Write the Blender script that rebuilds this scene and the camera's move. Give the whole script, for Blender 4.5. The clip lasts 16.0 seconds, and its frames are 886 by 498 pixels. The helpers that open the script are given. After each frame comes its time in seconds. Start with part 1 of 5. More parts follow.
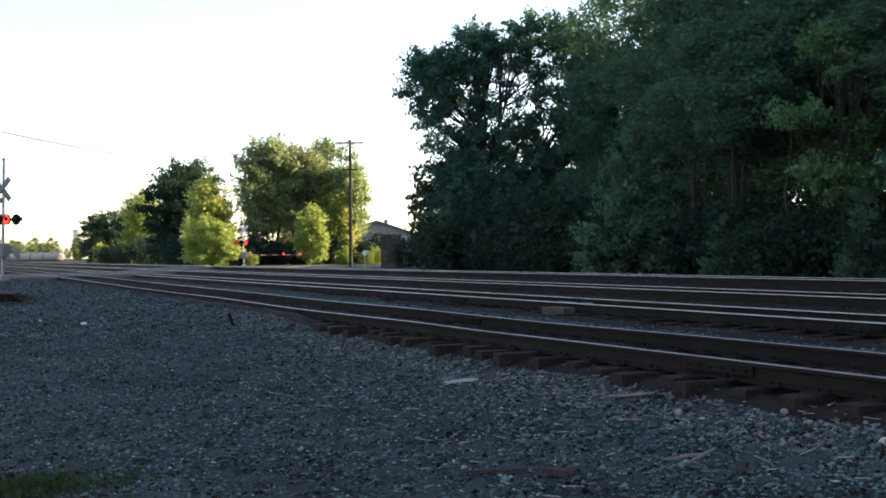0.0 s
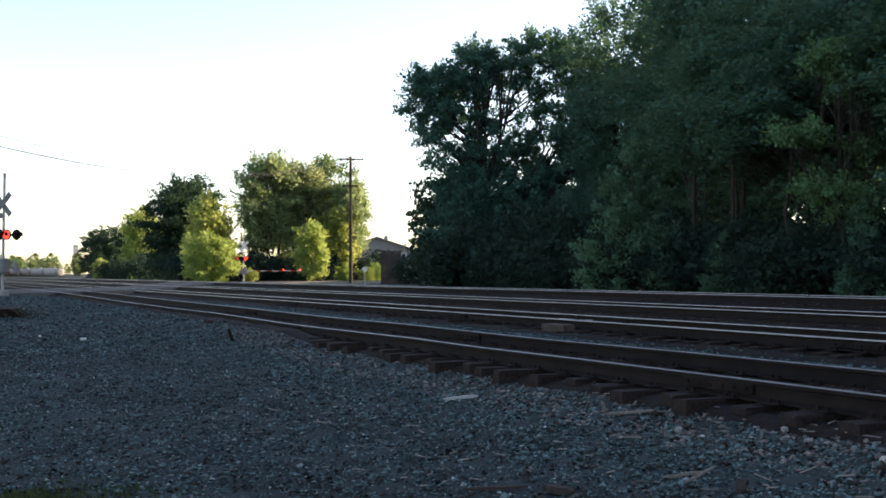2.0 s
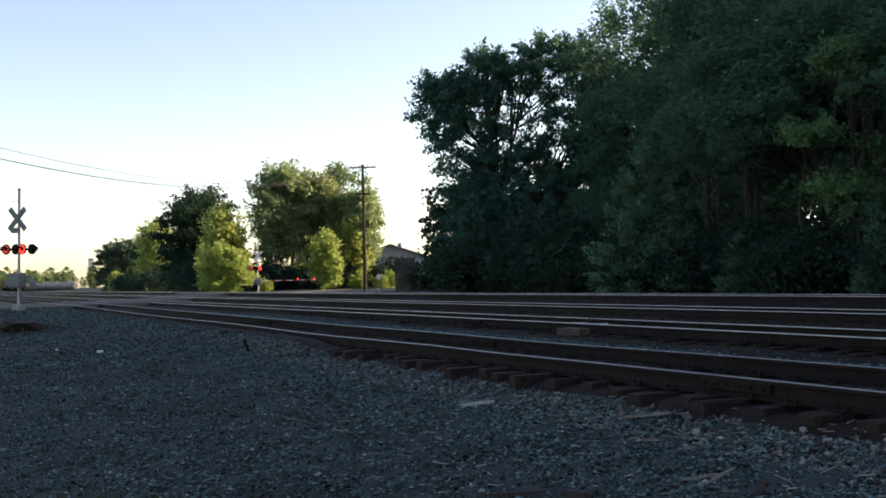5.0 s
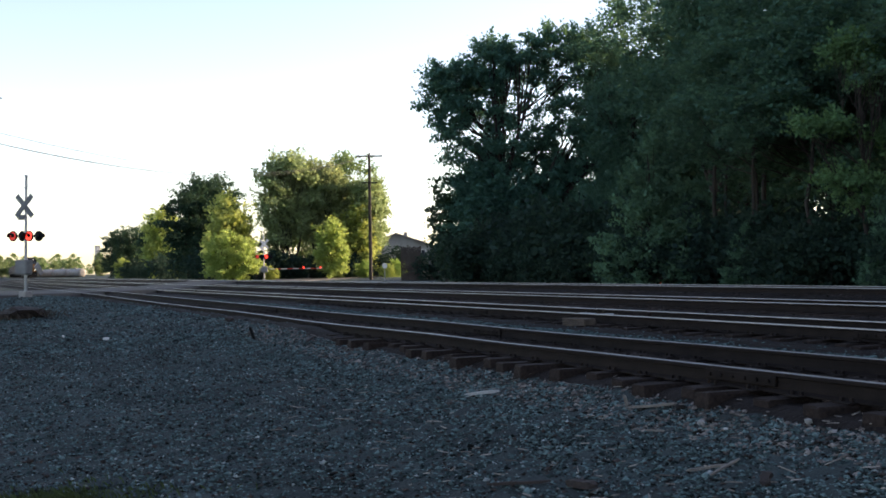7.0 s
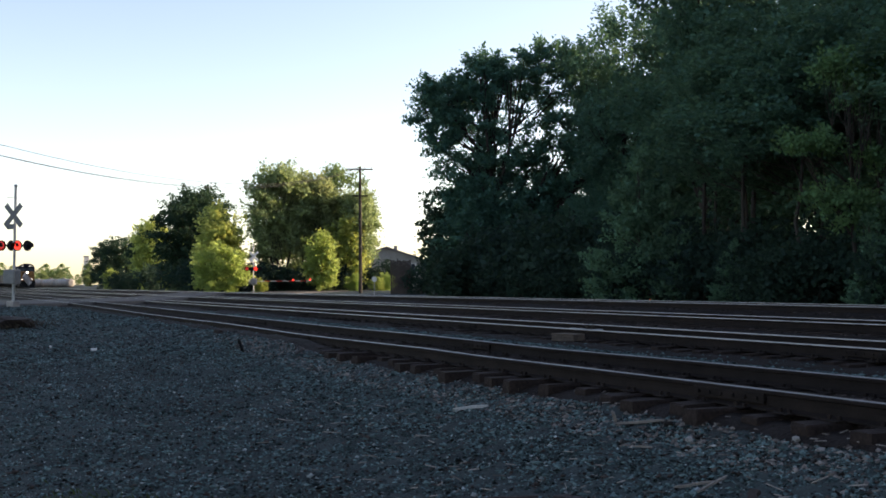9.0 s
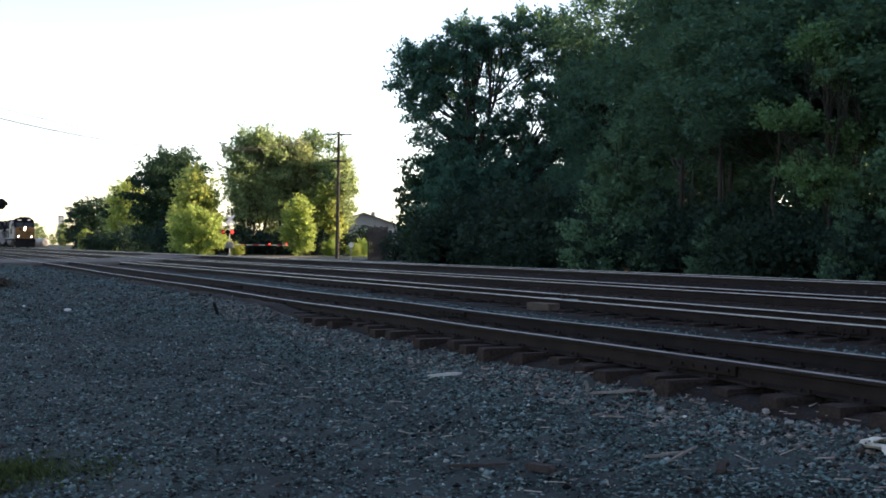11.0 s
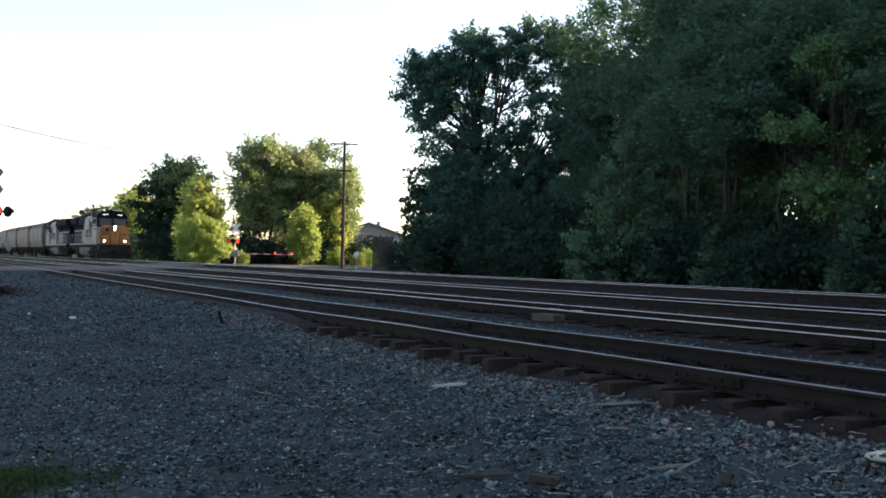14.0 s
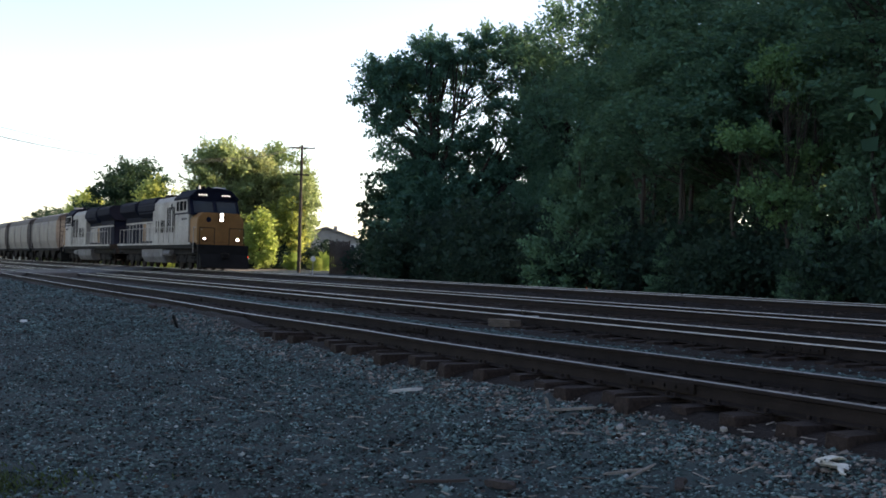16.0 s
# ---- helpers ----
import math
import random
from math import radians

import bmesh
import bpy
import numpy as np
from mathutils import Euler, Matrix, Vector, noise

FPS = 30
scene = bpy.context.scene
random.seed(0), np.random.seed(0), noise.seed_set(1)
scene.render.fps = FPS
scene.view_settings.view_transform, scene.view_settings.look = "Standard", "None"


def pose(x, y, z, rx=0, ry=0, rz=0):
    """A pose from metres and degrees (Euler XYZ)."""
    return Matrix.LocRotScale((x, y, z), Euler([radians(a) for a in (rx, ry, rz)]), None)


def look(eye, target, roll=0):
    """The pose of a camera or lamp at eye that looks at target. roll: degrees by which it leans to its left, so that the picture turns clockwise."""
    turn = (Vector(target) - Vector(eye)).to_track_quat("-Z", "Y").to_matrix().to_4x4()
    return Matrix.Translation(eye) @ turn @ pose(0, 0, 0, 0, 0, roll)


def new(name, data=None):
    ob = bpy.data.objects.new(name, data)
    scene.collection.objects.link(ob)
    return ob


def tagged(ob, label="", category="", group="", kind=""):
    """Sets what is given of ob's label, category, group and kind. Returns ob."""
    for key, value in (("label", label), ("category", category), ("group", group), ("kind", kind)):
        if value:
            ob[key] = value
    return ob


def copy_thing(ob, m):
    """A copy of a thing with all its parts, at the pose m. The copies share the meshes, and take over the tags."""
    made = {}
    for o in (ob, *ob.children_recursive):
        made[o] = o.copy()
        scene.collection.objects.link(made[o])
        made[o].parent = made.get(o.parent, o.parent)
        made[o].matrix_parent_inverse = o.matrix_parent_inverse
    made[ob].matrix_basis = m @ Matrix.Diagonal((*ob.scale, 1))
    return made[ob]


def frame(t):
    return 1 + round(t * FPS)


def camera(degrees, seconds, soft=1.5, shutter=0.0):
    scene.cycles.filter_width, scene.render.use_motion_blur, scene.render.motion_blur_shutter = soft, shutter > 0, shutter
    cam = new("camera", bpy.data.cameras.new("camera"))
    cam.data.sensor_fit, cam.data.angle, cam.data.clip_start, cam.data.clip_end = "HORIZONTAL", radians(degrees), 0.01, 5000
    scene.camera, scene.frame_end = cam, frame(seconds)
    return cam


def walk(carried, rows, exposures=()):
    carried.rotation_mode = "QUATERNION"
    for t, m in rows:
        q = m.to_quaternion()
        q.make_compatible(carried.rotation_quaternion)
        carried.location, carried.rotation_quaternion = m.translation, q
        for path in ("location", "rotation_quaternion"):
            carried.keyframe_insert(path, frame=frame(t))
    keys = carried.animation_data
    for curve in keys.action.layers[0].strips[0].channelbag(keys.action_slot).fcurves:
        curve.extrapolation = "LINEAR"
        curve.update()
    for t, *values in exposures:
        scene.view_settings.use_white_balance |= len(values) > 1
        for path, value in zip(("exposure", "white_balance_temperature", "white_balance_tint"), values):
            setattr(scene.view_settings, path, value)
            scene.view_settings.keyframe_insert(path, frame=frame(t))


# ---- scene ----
import functools

cam = camera(44.0, 16.0, soft=1.7)
EYE = (0.0, 0.0, 0.9)
EV = 1.5
# seconds, pitch + 90, lean, heading
PATH = [
    (0.0, 90.388, 0.381, -26.189),
    (0.5, 91.384, 0.366, -27.084),
    (1.0, 91.219, 0.173, -27.093),
    (1.5, 91.049, 0.006, -25.966),
    (2.0, 91.249, 0.211, -26.187),
    (2.5, 91.986, 0.653, -26.251),
    (3.0, 91.08, 1.121, -24.687),
    (3.5, 92.748, 1.631, -24.882),
    (4.0, 92.103, 1.621, -25.237),
    (6.5, 91.28, 1.031, -25.486),
    (7.0, 91.034, 0.946, -25.146),
    (7.5, 92.199, 0.803, -25.205),
    (8.0, 92.189, 0.345, -25.403),
    (8.5, 92.017, 0.132, -25.559),
    (9.0, 91.76, 0.354, -25.684),
    (11.5, 89.902, -0.877, -27.193),
    (12.0, 90.141, -0.534, -27.614),
    (12.5, 90.77, -0.454, -27.855),
    (13.0, 90.92, -0.375, -27.033),
    (13.5, 90.784, -0.879, -26.656),
    (14.0, 90.59, -1.166, -26.629),
    (14.5, 90.456, -1.385, -26.85),
    (15.0, 90.51, -1.821, -27.262),
    (15.5, 90.758, -1.374, -27.703),
    (16.0, 90.909, -1.529, -28.872),
]
walk(cam, [(t, pose(*EYE, rx, ry, rz)) for t, rx, ry, rz in PATH],
     exposures=[(t, EV + dv, 7600, 20) for t, dv in ((0.0, 0.15), (0.5, -0.1), (1.0, -0.1), (1.5, 0.0), (2.0, 0.03), (2.5, -0.1), (3.0, -0.13), (3.5, -0.33), (4.0, -0.45), (6.5, -0.1), (7.0, -0.05), (8.0, -0.3), (9.0, -0.3), (11.5, 0.18), (12.0, 0.2), (12.5, 0.1), (13.25, 0.04), (14.0, 0.08), (15.0, 0.18), (16.0, 0.0))])

# ---- light: low evening sun behind the wood, clear sky ----
SUN_AZ, SUN_EL = 94.0, 16.0
world = bpy.data.worlds.new("evening_sky")
scene.world = world
world.use_nodes = True
wn = world.node_tree.nodes
sky = wn.new("ShaderNodeTexSky")
sky.sky_type = "NISHITA"
sky.sun_disc = False
sky.sun_elevation, sky.sun_rotation = radians(SUN_EL), radians(SUN_AZ)
sky.air_density, sky.dust_density, sky.ozone_density = 0.8, 0.7, 1.0
world.node_tree.links.new(sky.outputs[0], wn["Background"].inputs[0])
wn["Background"].inputs[1].default_value = 0.15
sun = new("sun", bpy.data.lights.new("sun", "SUN"))
sun.data.energy, sun.data.angle, sun.data.color = 4.2, radians(0.5), (1.0, 0.87, 0.66)
saz = radians(SUN_AZ)
sun.matrix_basis = look((0, 0, 60), (-math.sin(saz) * 50, -math.cos(saz) * 50, 60 - 50 * math.tan(radians(SUN_EL))))


# ---- materials ----
def mat(name, base, dark=None, rough=0.8, metal=0.0, scale=8.0, fine=60.0, bump=0.3, spread=0.5, island=0.0, spec=0.3):
    """A surface with stains (scale), grain (fine) and relief; island varies it from piece to piece."""
    m = bpy.data.materials.new(name)
    m.use_nodes = True
    n, l = m.node_tree.nodes, m.node_tree.links
    b = n["Principled BSDF"]
    dark = dark or tuple(c * 0.55 for c in base)
    geo = n.new("ShaderNodeNewGeometry")
    tc = n.new("ShaderNodeTexCoord")
    n1, n2 = n.new("ShaderNodeTexNoise"), n.new("ShaderNodeTexNoise")
    n1.inputs["Scale"].default_value, n2.inputs["Scale"].default_value = scale, fine
    n1.inputs["Detail"].default_value, n2.inputs["Detail"].default_value = 5, 3
    for q in (n1, n2):
        l.new(tc.outputs["Object"], q.inputs["Vector"])
    add = n.new("ShaderNodeMath")
    add.operation = "MULTIPLY_ADD"
    add.inputs[1].default_value = 0.5
    half = n.new("ShaderNodeMath")
    half.operation = "MULTIPLY"
    half.inputs[1].default_value = 0.5
    l.new(n2.outputs[0], half.inputs[0])
    l.new(n1.outputs[0], add.inputs[0])
    l.new(half.outputs[0], add.inputs[2])
    ramp = n.new("ShaderNodeValToRGB")
    ramp.color_ramp.elements[0].position = 0.5 - spread * 0.3
    ramp.color_ramp.elements[1].position = 0.5 + spread * 0.3
    ramp.color_ramp.elements[0].color, ramp.color_ramp.elements[1].color = (*dark, 1), (*base, 1)
    l.new(add.outputs[0], ramp.inputs[0])
    out = ramp.outputs[0]
    if island:
        hsv = n.new("ShaderNodeHueSaturation")
        rng = n.new("ShaderNodeMapRange")
        rng.inputs[3].default_value, rng.inputs[4].default_value = 1 - island, 1 + island * 1.25
        l.new(geo.outputs["Random Per Island"], rng.inputs[0])
        l.new(rng.outputs[0], hsv.inputs["Value"])
        l.new(out, hsv.inputs["Color"])
        out = hsv.outputs[0]
    l.new(out, b.inputs["Base Color"])
    b.inputs["Roughness"].default_value, b.inputs["Metallic"].default_value = rough, metal
    b.inputs["Specular IOR Level"].default_value = spec
    if bump:
        bp = n.new("ShaderNodeBump")
        bp.inputs["Strength"].default_value, bp.inputs["Distance"].default_value = bump, 0.02
        l.new(n2.outputs[0], bp.inputs["Height"])
        l.new(bp.outputs[0], b.inputs["Normal"])
    return m


def leaf_mat(name, base, through_colour, amount=0.35):
    """Leaves: matt upper side, light let through, each leaf a little different."""
    m = bpy.data.materials.new(name)
    m.use_nodes = True
    n, l = m.node_tree.nodes, m.node_tree.links
    b = n["Principled BSDF"]
    geo = n.new("ShaderNodeNewGeometry")
    info = n.new("ShaderNodeObjectInfo")
    hsv, tint = n.new("ShaderNodeHueSaturation"), n.new("ShaderNodeHueSaturation")
    mr, mh = n.new("ShaderNodeMapRange"), n.new("ShaderNodeMapRange")
    mr.inputs[3].default_value, mr.inputs[4].default_value = 0.78, 1.25
    mh.inputs[3].default_value, mh.inputs[4].default_value = 0.475, 0.515
    l.new(geo.outputs["Random Per Island"], mr.inputs[0])
    l.new(info.outputs["Random"], mh.inputs[0])
    hsv.inputs["Color"].default_value = (*base, 1)
    tint.inputs["Color"].default_value = (*through_colour, 1)
    for h in (hsv, tint):
        l.new(mr.outputs[0], h.inputs["Value"])
        l.new(mh.outputs[0], h.inputs["Hue"])
    l.new(hsv.outputs[0], b.inputs["Base Color"])
    b.inputs["Roughness"].default_value = 0.7
    b.inputs["Specular IOR Level"].default_value = 0.15
    tr = n.new("ShaderNodeBsdfTranslucent")
    l.new(tint.outputs[0], tr.inputs["Color"])
    mix = n.new("ShaderNodeMixShader")
    mix.inputs[0].default_value = amount
    l.new(b.outputs[0], mix.inputs[1])
    l.new(tr.outputs[0], mix.inputs[2])
    l.new(mix.outputs[0], n["Material Output"].inputs["Surface"])
    return m


def glow(name, colour, strength):
    m = bpy.data.materials.new(name)
    m.use_nodes = True
    b = m.node_tree.nodes["Principled BSDF"]
    b.inputs["Base Color"].default_value = (*colour, 1)
    b.inputs["Emission Color"].default_value = (*colour, 1)
    b.inputs["Emission Strength"].default_value = strength
    return m


M_GROUND = mat("ground_gravel", (0.048, 0.068, 0.069), (0.0155, 0.019, 0.0195), scale=0.7, fine=85, bump=1.0, spread=0.6, spec=0.1)
M_BED = mat("oily_ballast_bed", (0.021, 0.0155, 0.014), (0.0075, 0.0056, 0.005), scale=1.2, fine=30, bump=1.0, spread=0.6, spec=0.1)
M_STONE = mat("gravel_stone", (0.078, 0.122, 0.124), (0.024, 0.038, 0.039), scale=3, fine=40, island=0.92, spec=0.1)
M_STONE_PALE = mat("pale_stone_chip", (0.23, 0.26, 0.26), (0.09, 0.108, 0.11), scale=3, fine=40, island=0.6, spec=0.1)
M_STONE_WARM = mat("ballast_stone", (0.15, 0.13, 0.12), (0.05, 0.043, 0.04), scale=3, fine=40, island=0.92, spec=0.1)
M_STONE_OILY = mat("oily_ballast_stone", (0.055, 0.043, 0.04), (0.013, 0.0105, 0.01), scale=3, fine=40, island=0.9, spec=0.1)
M_TIE = mat("creosoted_wood", (0.035, 0.0245, 0.0215), (0.0095, 0.0068, 0.006), scale=3, fine=30, bump=0.6, spec=0.1)
M_RUST = mat("rusty_rail_steel", (0.021, 0.0152, 0.0135), (0.009, 0.0067, 0.006), rough=0.8, metal=0.0, scale=4, fine=70, spec=0.1)
M_RAILTOP = mat("worn_rail_head", (0.38, 0.36, 0.345), (0.19, 0.175, 0.165), rough=0.42, metal=1.0, scale=3, fine=80, bump=0.05)
M_ASPHALT = mat("worn_asphalt", (0.06, 0.057, 0.055), (0.034, 0.032, 0.031), scale=1.0, fine=40)
M_BARK = mat("bark", (0.05, 0.042, 0.036), (0.016, 0.014, 0.012), scale=4, fine=30, bump=0.8)
# leaf colour lowered so that it holds the shade on these trees
M_LEAF_DARK = leaf_mat("leaf_shaded", (0.022, 0.054, 0.038), (0.045, 0.09, 0.036), 0.3)
M_LEAF_MID = leaf_mat("leaf_maple", (0.044, 0.132, 0.112), (0.125, 0.22, 0.085), 0.36)
# the next three leaf colours are raised to stand for low sunlight
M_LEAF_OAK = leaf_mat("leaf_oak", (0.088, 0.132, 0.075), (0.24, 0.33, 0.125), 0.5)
M_LEAF_LIGHT = leaf_mat("leaf_sunlit", (0.185, 0.25, 0.078), (0.45, 0.55, 0.15), 0.5)
M_LEAF_GROVE = leaf_mat("leaf_grove_sunlit", (0.13, 0.185, 0.1), (0.36, 0.46, 0.2), 0.5)
# lightened a little to stand for sun haze before the tall crowns
M_LEAF_TALL = leaf_mat("leaf_tall_wood", (0.043, 0.12, 0.096), (0.13, 0.225, 0.1), 0.4)
M_LEAF_SOFT = leaf_mat("leaf_soft_grey_green", (0.066, 0.152, 0.104), (0.13, 0.23, 0.095), 0.32)
# nearly black: the deep shade at the wood's foot is in this colour
M_LEAF_SHRUB = leaf_mat("leaf_shrub_shaded", (0.016, 0.041, 0.033), (0.042, 0.075, 0.038), 0.3)
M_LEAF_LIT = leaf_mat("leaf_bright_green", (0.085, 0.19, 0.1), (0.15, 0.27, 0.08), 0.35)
M_GRASS = leaf_mat("grass_blade", (0.04, 0.058, 0.026), (0.085, 0.125, 0.03), 0.3)
M_WEED = leaf_mat("dead_weed", (0.055, 0.045, 0.036), (0.08, 0.065, 0.045), 0.2)
M_POLE = mat("weathered_pole", (0.04, 0.032, 0.026), (0.018, 0.014, 0.012), scale=3, fine=40)
M_WOODGREY = mat("grey_wood", (0.21, 0.185, 0.165), (0.09, 0.08, 0.07), scale=5, fine=60)
M_FENCE = mat("fence_board", (0.075, 0.056, 0.05), (0.035, 0.026, 0.024), scale=2, fine=40)
M_METAL = mat("galvanised_metal", (0.42, 0.44, 0.46), (0.26, 0.27, 0.28), rough=0.5, metal=0.5, scale=3, fine=50, bump=0.1)
M_BLACK = mat("black_paint", (0.012, 0.012, 0.013), (0.006, 0.006, 0.006), rough=0.75, scale=3, fine=40, bump=0.1, spec=0.1)
M_WHITE = mat("white_paint", (0.75, 0.75, 0.72), (0.5, 0.5, 0.48), rough=0.5, scale=3, fine=40, bump=0.1)
M_RED = mat("red_paint", (0.5, 0.04, 0.03), (0.35, 0.03, 0.02), rough=0.5, scale=3, fine=40, bump=0.1)
M_CONCRETE = mat("concrete", (0.3, 0.29, 0.28), (0.19, 0.185, 0.18), scale=2, fine=40)
M_RED_LIT = glow("lit_red_lens", (1.0, 0.05, 0.03), 0.8)
M_RED_DIM = glow("dim_red_lens", (0.6, 0.04, 0.03), 0.25)
M_SIGNALGREY = mat("signal_grey", (0.2, 0.21, 0.21), (0.12, 0.125, 0.125), rough=0.7, scale=3, fine=40, bump=0.1)
M_RED_LENS = mat("dark_red_lens", (0.2, 0.03, 0.03), (0.1, 0.015, 0.015), rough=0.2, bump=0)
M_WIRE = mat("wire", (0.02, 0.02, 0.02), rough=0.6, bump=0)
M_ROOF = mat("grey_shingle", (0.2, 0.19, 0.18), (0.12, 0.115, 0.11), scale=1, fine=12)
M_SIDING = mat("pale_siding", (0.32, 0.31, 0.29), (0.22, 0.215, 0.2), scale=1, fine=20)
# matt black panes stand for the unlit cab behind them
M_DARKWIN = mat("dark_cab_window", (0.012, 0.014, 0.016), (0.006, 0.007, 0.008), rough=0.9, spec=0.0, bump=0)
M_GLASS = mat("dark_glass", (0.03, 0.04, 0.05), (0.02, 0.025, 0.03), rough=0.3, spec=0.08, bump=0, scale=1)
M_PLASTER = mat("pale_tower", (0.55, 0.55, 0.55), (0.45, 0.45, 0.45), scale=0.1, fine=2)


# ---- building helpers ----
def part(name, bm, material, parent=None, label=""):
    me = bpy.data.meshes.new(name)
    bm.to_mesh(me)
    bm.free()
    me.materials.append(material)
    ob = new(name, me)
    ob.parent = parent
    return tagged(ob, label)


def thing(name, m=None, **tags):
    ob = new(name)
    ob.empty_display_size = 0.1
    if m is not None:
        ob.matrix_basis = m
    return tagged(ob, **tags)


def arrays(name, verts, faces, material, parent=None, label=""):
    """A mesh from numpy arrays of corners and equal-sided faces."""
    verts, faces = np.asarray(verts, np.float32), np.asarray(faces, np.int32)
    me = bpy.data.meshes.new(name)
    me.vertices.add(len(verts))
    me.vertices.foreach_set("co", verts.ravel())
    k = faces.shape[1]
    me.loops.add(faces.size)
    me.loops.foreach_set("vertex_index", faces.ravel())
    me.polygons.add(len(faces))
    me.polygons.foreach_set("loop_start", np.arange(0, faces.size, k, dtype=np.int32))
    me.update(calc_edges=True)
    me.materials.append(material)
    ob = new(name, me)
    ob.parent = parent
    return tagged(ob, label)


def box(bm, x0, y0, z0, x1, y1, z1, bevel=0.0, m=None):
    t = bmesh.new()
    bmesh.ops.create_cube(t, size=1)
    for v in t.verts:
        v.co = Vector((x0 + (v.co.x + 0.5) * (x1 - x0), y0 + (v.co.y + 0.5) * (y1 - y0), z0 + (v.co.z + 0.5) * (z1 - z0)))
    if bevel:
        bmesh.ops.bevel(t, geom=t.edges[:], offset=bevel, segments=1, affect="EDGES")
    merge(bm, t, m)


def merge(bm, t, m=None):
    if m is not None:
        bmesh.ops.transform(t, matrix=m, verts=t.verts)
    me = bpy.data.meshes.new("tmp")
    t.to_mesh(me)
    t.free()
    bm.from_mesh(me)
    bpy.data.meshes.remove(me)


def rod(bm, a, b, r0, r1=None, sides=8):
    a, b = Vector(a), Vector(b)
    r1 = r0 if r1 is None else r1
    t = bmesh.new()
    bmesh.ops.create_cone(t, cap_ends=True, segments=sides, radius1=r0, radius2=r1, depth=(b - a).length)
    q = (b - a).to_track_quat("Z", "Y").to_matrix().to_4x4()
    merge(bm, t, Matrix.Translation((a + b) / 2) @ q)


def prism(bm, outline, axis, lo, hi, bevel=0.0):
    """A flat outline of (u, v) drawn out along an axis: 'x' takes (y, z), 'y' takes (x, z)."""
    t = bmesh.new()
    put = (lambda u, v, w: (w, u, v)) if axis == "x" else (lambda u, v, w: (u, w, v))
    a = [t.verts.new(put(u, v, lo)) for u, v in outline]
    b = [t.verts.new(put(u, v, hi)) for u, v in outline]
    t.faces.new(a)
    t.faces.new(b[::-1])
    for i in range(len(a)):
        j = (i + 1) % len(a)
        t.faces.new((a[j], a[i], b[i], b[j]))
    bmesh.ops.recalc_face_normals(t, faces=t.faces)
    if bevel:
        bmesh.ops.bevel(t, geom=t.edges[:], offset=bevel, segments=2, affect="EDGES")
    merge(bm, t)


# ---- lie of the land; the tracks run along y, rail heads of the two near tracks at z = 0 ----
TRACKS = [(7.2, 0.0), (12.2, 0.0), (16.0, 0.126), (19.9, 0.31)]
XS = [-400, -60, 0, 3.0, 4.6, 5.5, 6.2, 8.4, 9.3, 10.2, 11.0, 13.5, 14.5, 17.3, 18.4, 21.3, 23.0, 26.0, 40.0, 90.0, 400.0]
ZS = [-0.8, -0.75, -0.68, -0.62, -0.51, -0.4, -0.25, -0.22, -0.22, -0.27, -0.265, -0.2, -0.1, -0.06, 0.1, 0.11, 0.04, 0.0, 0.05, 0.35, 1.2]
ZFAR = [-0.3, -0.3, -0.12, 0.0, 0.02, -0.05, -0.16, -0.18, -0.2, -0.22, -0.19, -0.19, -0.1, -0.06, 0.1, 0.11, 0.04, 0.0, 0.05, 0.35, 1.2]


def bend(y):
    """Sideways drift of the tracks, which curve away beyond 200 m."""
    u = np.maximum(np.asarray(y, float) - 200, 0)
    v = np.minimum(u, 60)
    return v * v / 2380 + (u - v) * 60 / 1190


def sag(y, side):
    """Unevenness of the worn siding's rails."""
    if side < 0:
        return np.interp(y, [4, 10, 12, 14, 18, 20, 22, 25, 29, 36, 52], [-0.004, -0.016, -0.024, -0.014, -0.034, -0.033, -0.018, -0.002, -0.008, 0, 0.07])
    return np.interp(y, [4, 10, 13, 14.6, 17.7, 20.5, 23, 27, 36, 52], [0.002, -0.003, -0.018, -0.012, 0.003, -0.007, -0.003, 0.014, 0.03, 0.08])


def land(x, y):
    """Height of the ground, for arrays or numbers."""
    w = np.clip((np.asarray(y, float) - 9) / 30, 0, 1)
    w = w * w * (3 - 2 * w)
    z = np.interp(x, XS, ZS) * (1 - w) + np.interp(x, XS, ZFAR) * w
    # beyond the last open ties the stone lies heaped against the siding
    heap = np.clip((np.asarray(y, float) - 16.6) / 2.2, 0, 1) * np.interp(x, [4.9, 5.6, 6.15, 6.35, 6.42], [0, 0.6, 1, 1, 0])
    z = z + heap * np.maximum(-0.115 - z, 0)
    return z + 0.018 * np.sin(1.7 * x + 0.9 * y) * np.sin(0.8 * y - 0.5 * x) + 0.012 * np.sin(4.1 * x - 1.3) * np.sin(3.3 * y)


def ground():
    xs = np.unique(np.concatenate([np.linspace(-1500, -40, 20), np.linspace(-40, -2, 30), np.arange(-2, 24, 0.16), np.linspace(24, 90, 60), np.linspace(90, 2500, 30)]))
    ys = np.unique(np.concatenate([np.linspace(-1500, -20, 20), np.linspace(-20, 1, 30), np.arange(1, 24, 0.16), np.linspace(24, 130, 150), np.linspace(130, 3500, 60)]))
    gx, gy = np.meshgrid(xs, ys)
    near = (gx > -2) & (gx < 24) & (gy > 1) & (gy < 24)
    gz = land(gx, gy) + np.where(near, np.random.normal(0, 0.009, gx.shape), 0)
    v = np.stack([gx, gy, gz], -1).reshape(-1, 3)
    n, m = gx.shape
    i = (np.arange(n - 1)[:, None] * m + np.arange(m - 1)[None]).ravel()
    return tagged(arrays("ground", v, np.stack([i, i + 1, i + m + 1, i + m], -1), M_GROUND), "dark blue-grey crushed stone ground beside the tracks", "ground", kind="structure")


